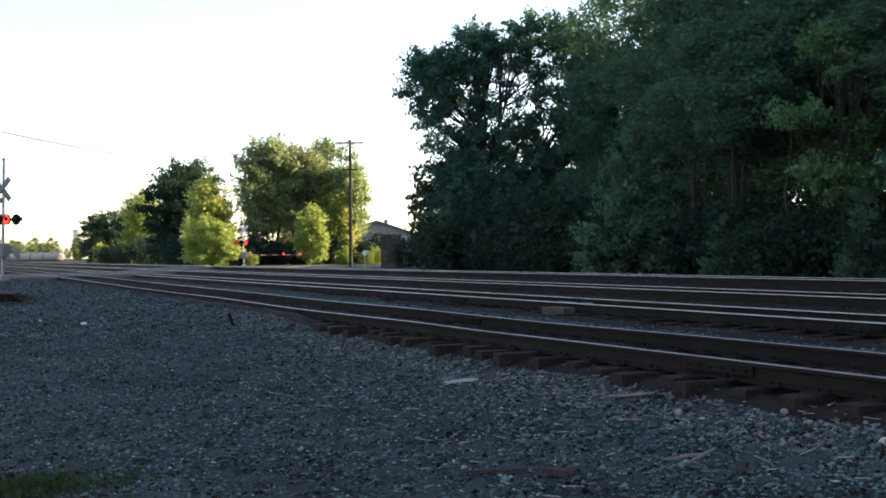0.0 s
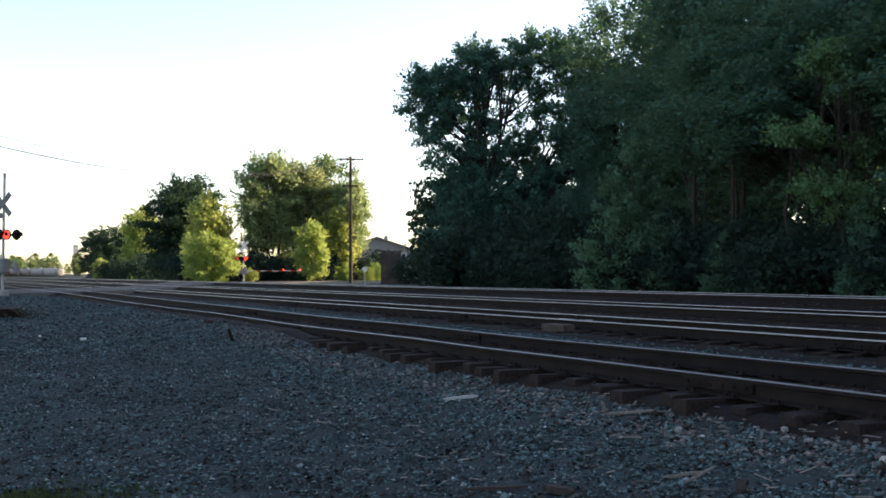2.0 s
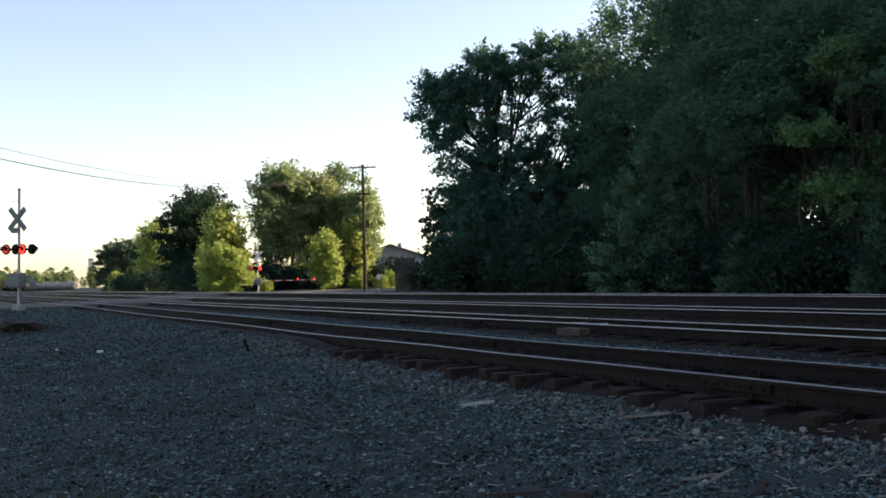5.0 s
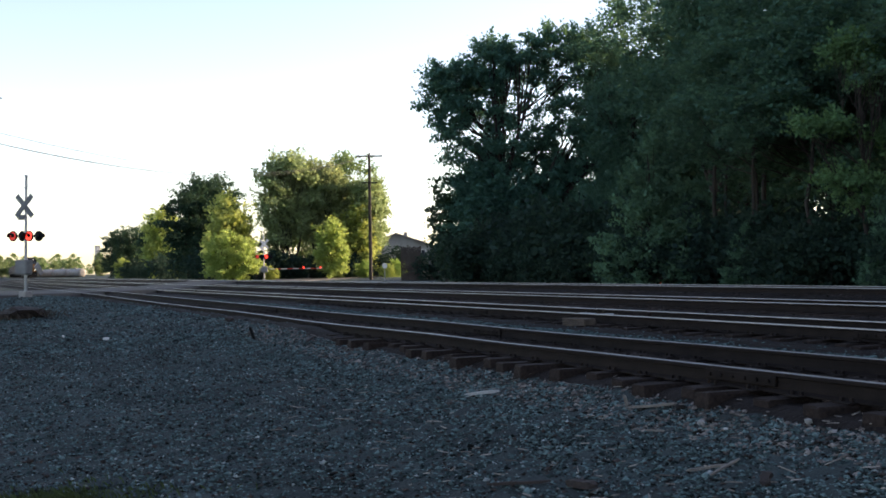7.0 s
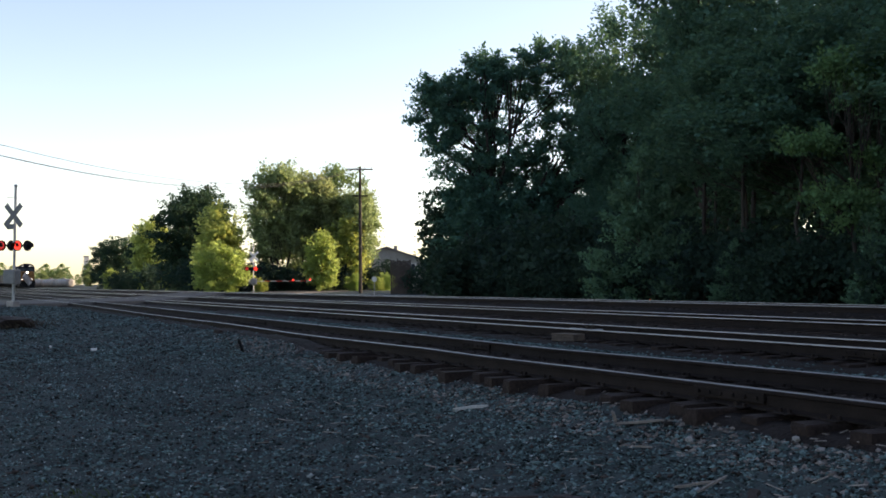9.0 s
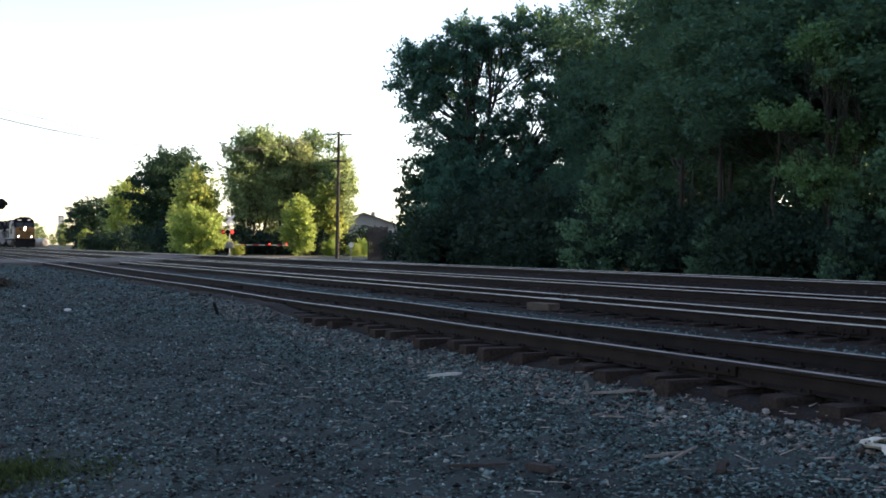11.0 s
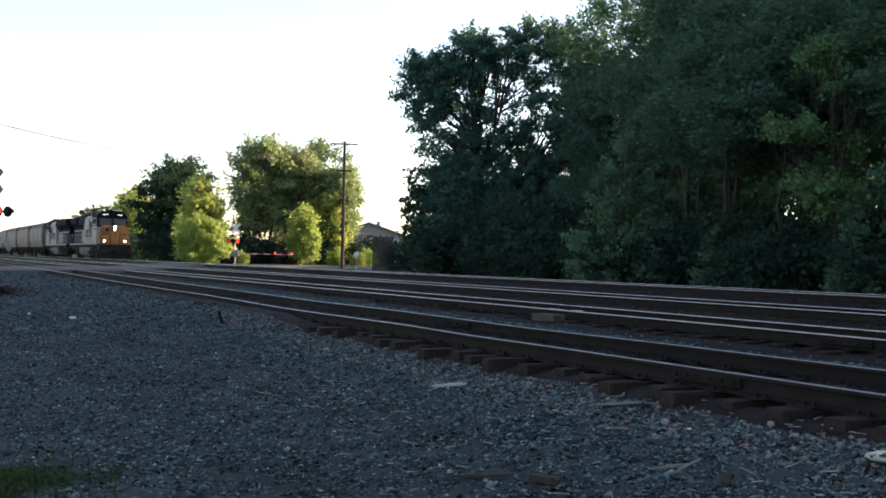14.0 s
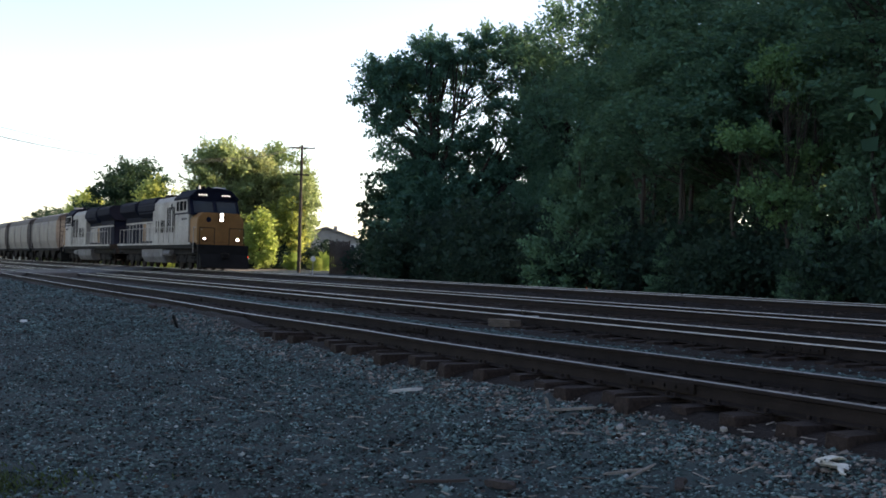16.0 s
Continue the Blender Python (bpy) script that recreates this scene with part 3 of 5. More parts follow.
    cone = tree("young_tree", "young pyramidal tree with soft grey-green leaves", "tree", M_LEAF_SOFT, seed=13, height=6.2, leaves=17000, leaf=0.135, limbs=22, clumps=190, clump=0.34, spray=0.9, bole=0.1,
                lobes=[(0, 0, 5.1, 0.4, 0.4, 0.55, 1.6), (-0.35, 0, 4.3, 0.55, 0.6, 0.5, 1.6), (0.4, 0, 3.7, 0.8, 0.7, 0.55, 1.4), (-0.5, 0, 3.0, 0.9, 0.8, 0.5, 1.4), (0.5, 0, 2.3, 1.2, 1.1, 0.6, 1.2), (-0.4, 0.1, 1.6, 1.5, 1.4, 0.6, 1.2), (0.3, 0.2, 0.8, 2.1, 1.7, 0.7)])
    bush = tree("bush", "dense shrub with shade put into its dark-green leaves", "shrub", M_LEAF_SHRUB, "shrubs at the wood's edge", seed=14, height=3.2, leaves=2700, leaf=0.225, limbs=8, clumps=80, clump=0.55, bole=0.1, stems=3, radius=0.07,
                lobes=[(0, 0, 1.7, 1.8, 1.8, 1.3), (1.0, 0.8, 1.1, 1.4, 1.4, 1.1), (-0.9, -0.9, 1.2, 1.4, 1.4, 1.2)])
    put_first(tall, 32.2, 39.6, 0, 1.02, 0.8)
    put_first(slim, 26.9, 33.2, 0, 0.9, 0.95)
    put_first(cone, 23.9, 33.0)
    put_first(tier, 25.1, 24.0)
    put_first(thin, 25.8, 24.0)
    put_first(bushy, 26.4, 21.6)
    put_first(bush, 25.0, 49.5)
    rnd = random.Random(8)
    for x, y, s in [(30.8, 26.0, 1.05), (28.6, 20.5, 1.0), (26.8, 15.0, 1.05), (27.0, 8.0, 1.0),
                    (36.5, 42.5, 0.96), (38.5, 31.0, 1.1), (35.2, 23.5, 1.1), (33.5, 16.0, 1.1), (33.0, 9.0, 1.1),
                    (43.5, 46.0, 0.94), (43.0, 31.0, 1.15), (42.0, 20.0, 1.2), (40.0, 10.0, 1.2), (27.5, 0.0, 1.0), (34.0, -1.0, 1.1),
                    (52.0, 38.0, 1.0), (48.0, 20.0, 1.1), (48.0, 5.0, 1.1), (28.0, -9.0, 1.0), (29.0, -20.0, 1.1), (30.0, -32.0, 1.1)]:
        x, y, s = x + rnd.uniform(-0.4, 0.4), y + rnd.uniform(-0.4, 0.4), s * rnd.uniform(0.94, 1.05)
        # the wood's crest stands about level as seen from the tracks, higher towards its near end
        top = (0.9 + 0.256 * math.hypot(x, y)) / 18.3 * rnd.uniform(0.94, 1.03) if 0.6 * y < x < 1.05 * y else s
        # trees below y = 18 stand out of view and only cast shade
        place(deep if x > 36.0 or y < 18 else tall, x, y, rnd.uniform(0, 360), s, min(s, top))
    # tall bare boles with the crown high up, before a dark hollow
    high = tree("tree", "tall tree with a long bare trunk in the wood", "tree", M_LEAF_TALL, g, seed=31, height=18.0, leaves=24000, leaf=0.2, limbs=24, clumps=230, clump=0.9, bole=0.5, radius=0.16,
                lobes=[(0, 0, 14.5, 3.3, 3.3, 3.6), (1.4, 1.4, 11.6, 2.8, 2.8, 2.8), (-1.5, -1.5, 10.8, 3.0, 3.0, 3.0)])
    put_first(high, 30.8, 34.6, 0, 0.95, 0.72)
    place(high, 31.3, 31.6, 140, 1.0, 0.72)
    place(high, 29.2, 29.6, 250, 0.97, 0.68)
    for x, y, s in [(26.4, 30.2, 0.95), (27.6, 31.4, 0.9), (26.2, 27.4, 1.0), (28.3, 28.4, 1.05), (28.8, 24.5, 1.0), (25.6, 21.2, 1.0), (26.0, 12.0, 1.0), (30.8, 37.0, 0.92)]:
        place(slim, x, y, rnd.uniform(0, 360), s, min(s, (0.9 + 0.25 * math.hypot(x, y)) / 17.4))
    place(tall, 33.5, 47.4, 20, 0.92, 1.05)
    place(tall, 37.4, 50.4, 75, 0.95, 0.92)
    for x, y, s in [(31.6, 46.0, 0.46), (31.6, 48.8, 0.36), (34.2, 50.2, 0.42), (36.5, 48.5, 0.46), (39.0, 49.0, 0.5), (33.0, 46.0, 0.44), (31.0, 44.6, 0.36), (42.0, 50.5, 0.5)]:
        place(deep if x > 32.5 else tall, x, y, rnd.uniform(0, 360), s)
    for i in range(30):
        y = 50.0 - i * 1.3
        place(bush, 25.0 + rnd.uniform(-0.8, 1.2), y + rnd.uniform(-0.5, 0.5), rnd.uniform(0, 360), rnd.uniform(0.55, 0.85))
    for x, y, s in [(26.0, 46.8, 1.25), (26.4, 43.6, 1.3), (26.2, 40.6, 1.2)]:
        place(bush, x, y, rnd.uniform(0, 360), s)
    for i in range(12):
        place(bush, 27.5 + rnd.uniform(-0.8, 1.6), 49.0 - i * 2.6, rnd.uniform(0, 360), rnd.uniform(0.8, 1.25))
    # unseen trees added behind the wood to keep the sun off the crossing
    for i in range(5):
        place(deep, 80.0 + rnd.uniform(-3, 3), 54.0 + i * 5.6, rnd.uniform(0, 360), rnd.uniform(1.3, 1.45))
    for x, y in ((62.0, 43.5), (62.0, 49.0), (62.5, 55.0), (63.5, 61.0)):
        place(deep, x, y, rnd.uniform(0, 360), 1.32)
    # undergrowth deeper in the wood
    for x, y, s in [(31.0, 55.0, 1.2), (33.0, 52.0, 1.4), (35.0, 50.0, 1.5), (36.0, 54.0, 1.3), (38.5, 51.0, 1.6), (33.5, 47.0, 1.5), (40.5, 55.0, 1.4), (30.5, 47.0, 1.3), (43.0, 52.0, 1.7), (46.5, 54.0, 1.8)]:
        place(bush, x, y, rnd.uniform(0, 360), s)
    for x, y, s in [(24.6, 22.8, 0.5), (24.8, 29.0, 0.4)]:
        place(cone, x, y, rnd.uniform(0, 360), s)

    # trees beyond the crossing, reached by low sun; leaf colours carry its light
    h = "trees beyond the crossing"
    sunny = tree("bush", "bush beside the crossing, sunlight put into its yellow-green leaves", "shrub", M_LEAF_LIGHT, seed=21, height=6.4, leaves=15000, leaf=0.22, limbs=16, clumps=150, clump=0.6, spray=1.0, lateral=0.42, bole=0.08, stems=3, radius=0.12,
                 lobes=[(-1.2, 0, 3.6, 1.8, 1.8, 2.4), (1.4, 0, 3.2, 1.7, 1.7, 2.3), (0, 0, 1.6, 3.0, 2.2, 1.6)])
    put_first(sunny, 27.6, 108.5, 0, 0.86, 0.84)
    oak = tree("tree", "round-crowned leafy tree lit from one side", "tree", M_LEAF_OAK, h, seed=22, height=14.5, leaves=15000, leaf=0.36, limbs=24, clumps=170, clump=1.1, bole=0.2,
               lobes=[(0, 0, 11.0, 3.6, 3.6, 3.4), (2.2, 0.5, 8.5, 3.0, 3.0, 3.4), (-2.2, -0.5, 8.0, 3.0, 3.0, 3.6), (0.3, 0.5, 4.5, 3.2, 3.2, 3.2)])
    put_first(oak, 45.4, 124.5, 0, 0.95, 1.0)
    # like the oak, but with the shade painted in by darker leaves
    shady = tree("tree", "dense tree with shade put into its dark-green leaves", "tree", M_LEAF_DARK, h, seed=26, height=14.5, leaves=17000, leaf=0.33, limbs=24, clumps=180, clump=1.05, bole=0.2,
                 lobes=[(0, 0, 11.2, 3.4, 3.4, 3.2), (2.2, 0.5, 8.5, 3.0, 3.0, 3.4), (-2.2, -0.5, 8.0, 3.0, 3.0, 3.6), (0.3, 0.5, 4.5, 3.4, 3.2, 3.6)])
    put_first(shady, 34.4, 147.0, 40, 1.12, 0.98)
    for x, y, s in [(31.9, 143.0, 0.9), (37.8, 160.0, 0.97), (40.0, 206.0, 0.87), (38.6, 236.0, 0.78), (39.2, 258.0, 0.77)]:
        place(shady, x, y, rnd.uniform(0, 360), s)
    pale = tree("tree", "young tree with low sunlight put into its yellow-green leaves", "tree", M_LEAF_LIGHT, h, seed=23, height=6.2, leaves=8000, leaf=0.26, limbs=16, clumps=100, clump=0.7, bole=0.15,
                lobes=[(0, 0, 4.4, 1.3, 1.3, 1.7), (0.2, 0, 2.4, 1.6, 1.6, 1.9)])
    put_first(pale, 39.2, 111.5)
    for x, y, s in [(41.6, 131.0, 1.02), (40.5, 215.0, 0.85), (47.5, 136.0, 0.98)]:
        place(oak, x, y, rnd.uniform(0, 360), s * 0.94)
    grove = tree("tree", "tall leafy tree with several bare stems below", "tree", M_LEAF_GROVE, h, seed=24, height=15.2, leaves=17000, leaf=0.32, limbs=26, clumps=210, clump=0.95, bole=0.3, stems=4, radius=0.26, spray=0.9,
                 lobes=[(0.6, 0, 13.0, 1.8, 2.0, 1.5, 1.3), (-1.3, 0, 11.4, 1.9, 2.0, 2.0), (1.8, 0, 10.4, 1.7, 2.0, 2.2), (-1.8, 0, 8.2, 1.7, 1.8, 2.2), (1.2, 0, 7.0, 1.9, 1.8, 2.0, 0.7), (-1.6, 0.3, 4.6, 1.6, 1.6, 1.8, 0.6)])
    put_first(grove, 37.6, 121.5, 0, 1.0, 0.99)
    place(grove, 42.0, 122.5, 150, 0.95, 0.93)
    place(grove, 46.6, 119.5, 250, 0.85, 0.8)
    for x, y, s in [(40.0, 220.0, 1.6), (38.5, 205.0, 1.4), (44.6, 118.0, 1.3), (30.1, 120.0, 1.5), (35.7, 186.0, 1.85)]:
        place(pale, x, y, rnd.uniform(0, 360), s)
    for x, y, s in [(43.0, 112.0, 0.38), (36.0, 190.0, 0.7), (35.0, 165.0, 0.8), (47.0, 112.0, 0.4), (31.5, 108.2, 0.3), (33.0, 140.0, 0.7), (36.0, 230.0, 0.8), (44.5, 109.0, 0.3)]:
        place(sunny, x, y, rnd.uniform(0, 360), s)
    for i in range(18):
        place(bush, 31.5 + i * 0.35 + rnd.uniform(-0.5, 1.5), 130 + i * 7, rnd.uniform(0, 360), rnd.uniform(0.9, 1.5))
    for i in range(14):
        place(bush, 31.5 + i * 1.5, 117.5 + rnd.uniform(-1, 2), rnd.uniform(0, 360), rnd.uniform(0.8, 1.2))
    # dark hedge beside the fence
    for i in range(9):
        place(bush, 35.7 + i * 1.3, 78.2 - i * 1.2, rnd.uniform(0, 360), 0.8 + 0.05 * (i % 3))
    # low woods on the skyline
    low = tree("tree", "distant round tree on the skyline", "tree", M_LEAF_OAK, "trees on the skyline", seed=28, height=12.0, leaves=1000, leaf=1.0, limbs=6, clumps=60, clump=1.3, bole=0.2,
               lobes=[(0, 0, 8.5, 3.6, 3.6, 3.2), (2.2, 0.5, 6.0, 3.0, 3.0, 3.2), (-2.2, -0.5, 6.0, 3.0, 3.0, 3.4), (0.3, 0.5, 3.0, 3.4, 3.2, 2.8)])
    put_first(low, 20.0, 590.0)
    for i in range(40):
        place(low, 4.0 + i * 1.95 + rnd.uniform(-3, 3), 560 + rnd.uniform(-60, 120), rnd.uniform(0, 360), rnd.uniform(0.6, 1.0))
    for i in range(22):
        place(low, -140 + i * 16.0 + rnd.uniform(-3, 3), 700 + rnd.uniform(-60, 120), rnd.uniform(0, 360), rnd.uniform(0.6, 1.0))


woods()


# ---- crossing signals ----
def crossing_signal(m, arm, label, board):
    """Mast with crossbuck, bell, four flashing lamps on a bar, gate machine with counterweights and arm."""
    t = thing("crossing_signal", m, label=label, category="crossing signal", group="crossing signals")
    bm = bmesh.new()
    rod(bm, (0, 0, 0), (0, 0, 4.75), 0.06, 0.055, 12)
    part("mast", bm, M_METAL, t)
    bm = bmesh.new()
    box(bm, -0.2, -0.2, -0.5, 0.2, 0.2, 0.06, 0.03)
    part("foundation", bm, M_CONCRETE, t)
    for a in (45, -45):
        bm = bmesh.new()
        box(bm, -0.61, -0.012, -0.115, 0.61, 0.012, 0.115, 0.005, Matrix.Translation((0, -0.08 - 0.028 * (a < 0), 3.55)) @ pose(0, 0, 0, 0, a, 0))
        part("crossbuck_board", bm, board, t)
    bm = bmesh.new()
    box(bm, -0.34, -0.1, 2.98, 0.02, -0.08, 3.2, 0.004)
    part("track_count_sign", bm, board, t)
    bm = bmesh.new()
    rod(bm, (0, 0, 4.75), (0, 0, 4.82), 0.09, 0.05, 12)
    rod(bm, (-0.45, 0, 4.3), (0, 0, 4.3), 0.012)
    part("bell", bm, M_METAL, t)
    bm = bmesh.new()
    rod(bm, (-0.65, 0, 2.32), (0.65, 0, 2.32), 0.035, sides=10)
    rod(bm, (0, 0, 2.2), (0, 0, 2.45), 0.09, sides=10)
    part("lamp_bar", bm, M_BLACK, t)
    for i, (x, side, lit) in enumerate(((-0.66, -1, 0), (-0.22, 1, 0), (0.22, -1, 1), (0.66, 1, 0))):
        bm = bmesh.new()
        rod(bm, (x, 0.02 * side, 2.32), (x, 0.07 * side, 2.32), 0.215, sides=20)
        rod(bm, (x, -0.1 * side, 2.32), (x, 0.02 * side, 2.32), 0.11, sides=14)
        for k in range(9):
            a = radians(-10 + k * 25)
            p = (x + 0.115 * math.cos(a), 0, 2.32 + 0.115 * math.sin(a))
            box(bm, -0.03, 0.0, -0.006, 0.03, 0.26, 0.006, 0, Matrix.Translation(p) @ pose(0, 0, 0, 0, 90 - math.degrees(a), 0) @ pose(0, 0, 0, 0, 0, 0 if side > 0 else 180))
        lamp = part("flasher", bm, M_BLACK, t)
        bm = bmesh.new()
        rod(bm, (x, 0.071 * side, 2.32), (x, 0.095 * side, 2.32), 0.18 if lit else 0.17, 0.14, 18)
        part("lens", bm, M_RED_LIT if lit else (M_RED_DIM if i == 0 else M_RED_LENS), lamp, "lit red lens" if lit else "dim red lens")
    bm = bmesh.new()
    box(bm, -0.32, -0.3, 0.75, 0.32, 0.1, 1.35, 0.05)
    part("gate_machine", bm, M_SIGNALGREY, t, "grey metal gate machine")
    if arm:
        bm = bmesh.new()
        for i in range(9):
            box(bm, 0.4 + i * 0.6, -0.4, 1.05, 1.0 + i * 0.6, -0.36, 1.11)
        g = part("gate_arm", bm, M_WHITE, t, "lowered white gate arm with red bands")
        for i in range(4):
            bm = bmesh.new()
            box(bm, 1.0 + i * 1.2, -0.405, 1.045, 1.6 + i * 1.2, -0.355, 1.115)
            part("red_band", bm, M_RED, g)
        for x in (3.9, 5.6):
            bm = bmesh.new()
            rod(bm, (x, -0.38, 1.12), (x, -0.38, 1.28), 0.075, sides=10)
            part("gate_lamp", bm, M_RED_LIT, g, "lit red gate lamp")
    for s in (-0.36, 0.36):
        bm = bmesh.new()
        prism(bm, [(0.1, 1.05), (0.45, 0.7), (0.6, 0.82), (0.3, 1.25)], "x", s - 0.03, s + 0.03)
        part("counterweight", bm, M_METAL, t)
    return t


# the near signal's boards are grey, the far one's white
crossing_signal(pose(3.6, 47.9, 0.2, 0, 1.2, -50), False, "crossing signal mast with crossbuck and red flashers beside the road", M_SIGNALGREY)
crossing_signal(pose(30.1, 105.8, 0.08, 0, 0, -5), True, "far crossing signal with lowered red and white gate arm", M_WHITE)


# ---- utility pole and wires ----
def utility_pole(x, y, top, label):
    z = float(land(x, y))
    t = thing("utility_pole", pose(x, y, z), label=label, category="utility pole")
    h = top - z
    bm = bmesh.new()
    rod(bm, (0, 0, -0.5), (0, 0, h), 0.17, 0.11, 12)
    part("pole", bm, M_POLE, t)
    for zz, w in ((h - 0.25, 1.15), (h - 2.6, 0.7)):
        bm = bmesh.new()
        box(bm, -w, -0.18, zz - 0.06, w, -0.08, zz + 0.06, 0.01, pose(0, 0, 0, 0, 0, -20))
        part("crossarm", bm, M_POLE, t)
    for s in (-1.0, -0.4, 0.4, 1.0):
        bm = bmesh.new()
        rod(bm, (s * 0.94, -0.13 - s * 0.34, h - 0.19), (s * 0.94, -0.13 - s * 0.34, h), 0.03, 0.045)
        part("insulator", bm, M_METAL, t)
    return t


utility_pole(35.35, 90.3, 11.2, "tall dark wooden utility pole with a crossarm")
near_pole = utility_pole(-0.3, 45.0, 7.2, "wooden utility pole with a lamp arm near the crossing")


bm = bmesh.new()
pz = float(land(-0.3, 45.0))
rod(bm, (0.05, 0, 6.5 - pz), (1.0, 0, 7.5 - pz), 0.035, sides=8)
rod(bm, (1.0, 0, 7.5 - pz), (1.9, 0, 7.8 - pz), 0.035, sides=8)
arm = part("lamp_arm", bm, M_METAL, near_pole)
bm = bmesh.new()
rod(bm, (1.85, 0, 7.82 - pz), (2.25, 0, 7.78 - pz), 0.1, 0.12, 10)
rod(bm, (2.25, 0, 7.78 - pz), (2.9, 0, 7.7 - pz), 0.07, 0.02, 10)
part("lamp_head", bm, M_METAL, arm, "grey street lamp head")


def wire(a, b, sag, r, label):
    a, b = Vector(a), Vector(b)
    s = np.linspace(0, 1, 40)
    p = np.array([a.lerp(b, q) - Vector((0, 0, 4 * sag * q * (1 - q))) for q in s])
    ob = arrays("overhead_wire", *tube(p, np.full(40, r), 5), M_WIRE)
    tagged(ob, label, "wire", "overhead wires")


for k, (dx, dz, sag, r) in enumerate(((0.0, 0.0, 1.97, 0.013), (0.5, 0.34, 1.85, 0.011), (-0.4, 0.1, 1.95, 0.009))):
    wire((35.35 + dx, 90.2, 11.15), (-0.3 + dx, 45.0, 6.6 + dz), sag, r, "thin sagging overhead wire between poles")


# ---- fence, house, tower, far freight cars ----
def fence():
    t = thing("fence", pose(33.2, 78.4, float(land(33.2, 78.4)), 0, 0, -20), label="tall weathered brown board fence beside the hedge", category="fence")
    for i in range(10):
        bm = bmesh.new()
        box(bm, i * 0.16, 0, 0, i * 0.16 + 0.145, 0.03, 2.6 + 0.05 * math.sin(i * 2.3), 0.006)
        part("board", bm, M_FENCE, t)
    for x in (0.0, 1.48):
        bm = bmesh.new()
        box(bm, x, 0.03, -0.3, x + 0.1, 0.13, 2.65, 0.008)
        part("post", bm, M_FENCE, t)
    for z in (0.4, 2.1):
        bm = bmesh.new()
        box(bm, 0.1, 0.032, z, 1.48, 0.075, z + 0.09)
        part("rail_board", bm, M_FENCE, t)


fence()


def house():
    t = thing("house", pose(65.7, 156.8, float(land(65.7, 156.8)), 0, 0, -22), label="wide house with a low grey shingled gable roof", category="house")
    bm = bmesh.new()
    prism(bm, [(-6.2, -0.5), (6.2, -0.5), (6.2, 4.1), (0, 6.1), (-6.2, 4.1)], "y", 0, 11)
    part("wall", bm, M_SIDING, t)
    bm = bmesh.new()
    prism(bm, [(-7.0, 3.8), (0, 6.12), (7.0, 3.8), (7.0, 4.05), (0, 6.4), (-7.0, 4.05)], "y", -0.5, 11.5)
    part("roof", bm, M_ROOF, t, "grey shingled gable roof")
    bm = bmesh.new()
    box(bm, 1.2, 3.0, 5.0, 1.8, 3.6, 6.6, 0.03)
    part("chimney", bm, M_CONCRETE, t)
    for x in (-3.6, 0.4, 3.8):
        bm = bmesh.new()
        box(bm, x - 0.75, -0.06, 2.4, x + 0.75, -0.004, 3.8, 0.01)
        w = part("window", bm, M_WHITE, t)
        for q in (-0.34, 0.34):
            bm = bmesh.new()
            box(bm, x + q - 0.29, -0.075, 2.5, x + q + 0.29, -0.062, 3.7)
            part("pane", bm, M_GLASS, w)


house()


def tower():
    t = thing("tower", pose(93.4, 694, 0.5), label="pale square tower on the skyline", category="tower")
    bm = bmesh.new()
    box(bm, -1.4, -1.4, 0, 1.4, 1.4, 17.2, 0.1)
    part("shaft", bm, M_PLASTER, t)
    bm = bmesh.new()
    box(bm, -1.5, -1.5, 17.2, 1.5, 1.5, 18.0, 0.1)
    part("cap", bm, M_CONCRETE, t)


tower()


# ---- the train ----
M_LGREY = mat("loco_grey_paint", (0.35, 0.325, 0.295), (0.16, 0.14, 0.125), rough=0.6, scale=0.8, fine=14, bump=0.05)
M_BLUE = mat("loco_dark_blue", (0.009, 0.012, 0.024), (0.005, 0.006, 0.012), spec=0.05, rough=0.75, scale=0.8, fine=14, bump=0.05)
M_YELLOW = mat("loco_yellow_orange", (0.22, 0.105, 0.03), (0.14, 0.066, 0.02), rough=0.6, scale=0.8, fine=14, bump=0.05)
M_UNDER = mat("grimy_underframe", (0.02, 0.018, 0.017), (0.008, 0.008, 0.008), spec=0.08, rough=0.85, scale=1.5, fine=20)
M_TANK = mat("fuel_tank_grey", (0.16, 0.155, 0.155), (0.06, 0.056, 0.054), spec=0.15, rough=0.7, scale=1.0, fine=14)
M_HOPPER = mat("hopper_grey_paint", (0.21, 0.182, 0.158), (0.11, 0.093, 0.08), rough=0.6, scale=0.5, fine=8, bump=0.05)
M_HOPPER_ROOF = mat("hopper_roof_brown", (0.1, 0.075, 0.062), (0.05, 0.037, 0.03), rough=0.7, scale=0.6, fine=8, bump=0.05)
M_TANKCAR = mat("white_tank_paint", (0.34, 0.32, 0.29), (0.2, 0.18, 0.16), rough=0.6, scale=0.5, fine=8, bump=0.05)
M_HEAD = glow("headlight_glow", (1.0, 0.96, 0.88), 30.0)
M_DITCH = glow("ditch_light_glow", (1.0, 0.94, 0.85), 14.0)
M_SIGNLIT = glow("lit_number_board", (1.0, 0.97, 0.9), 0.5)

SPEED, FRONT_AT_END = 25.0, 62.9
WHEEL_R = 0.545


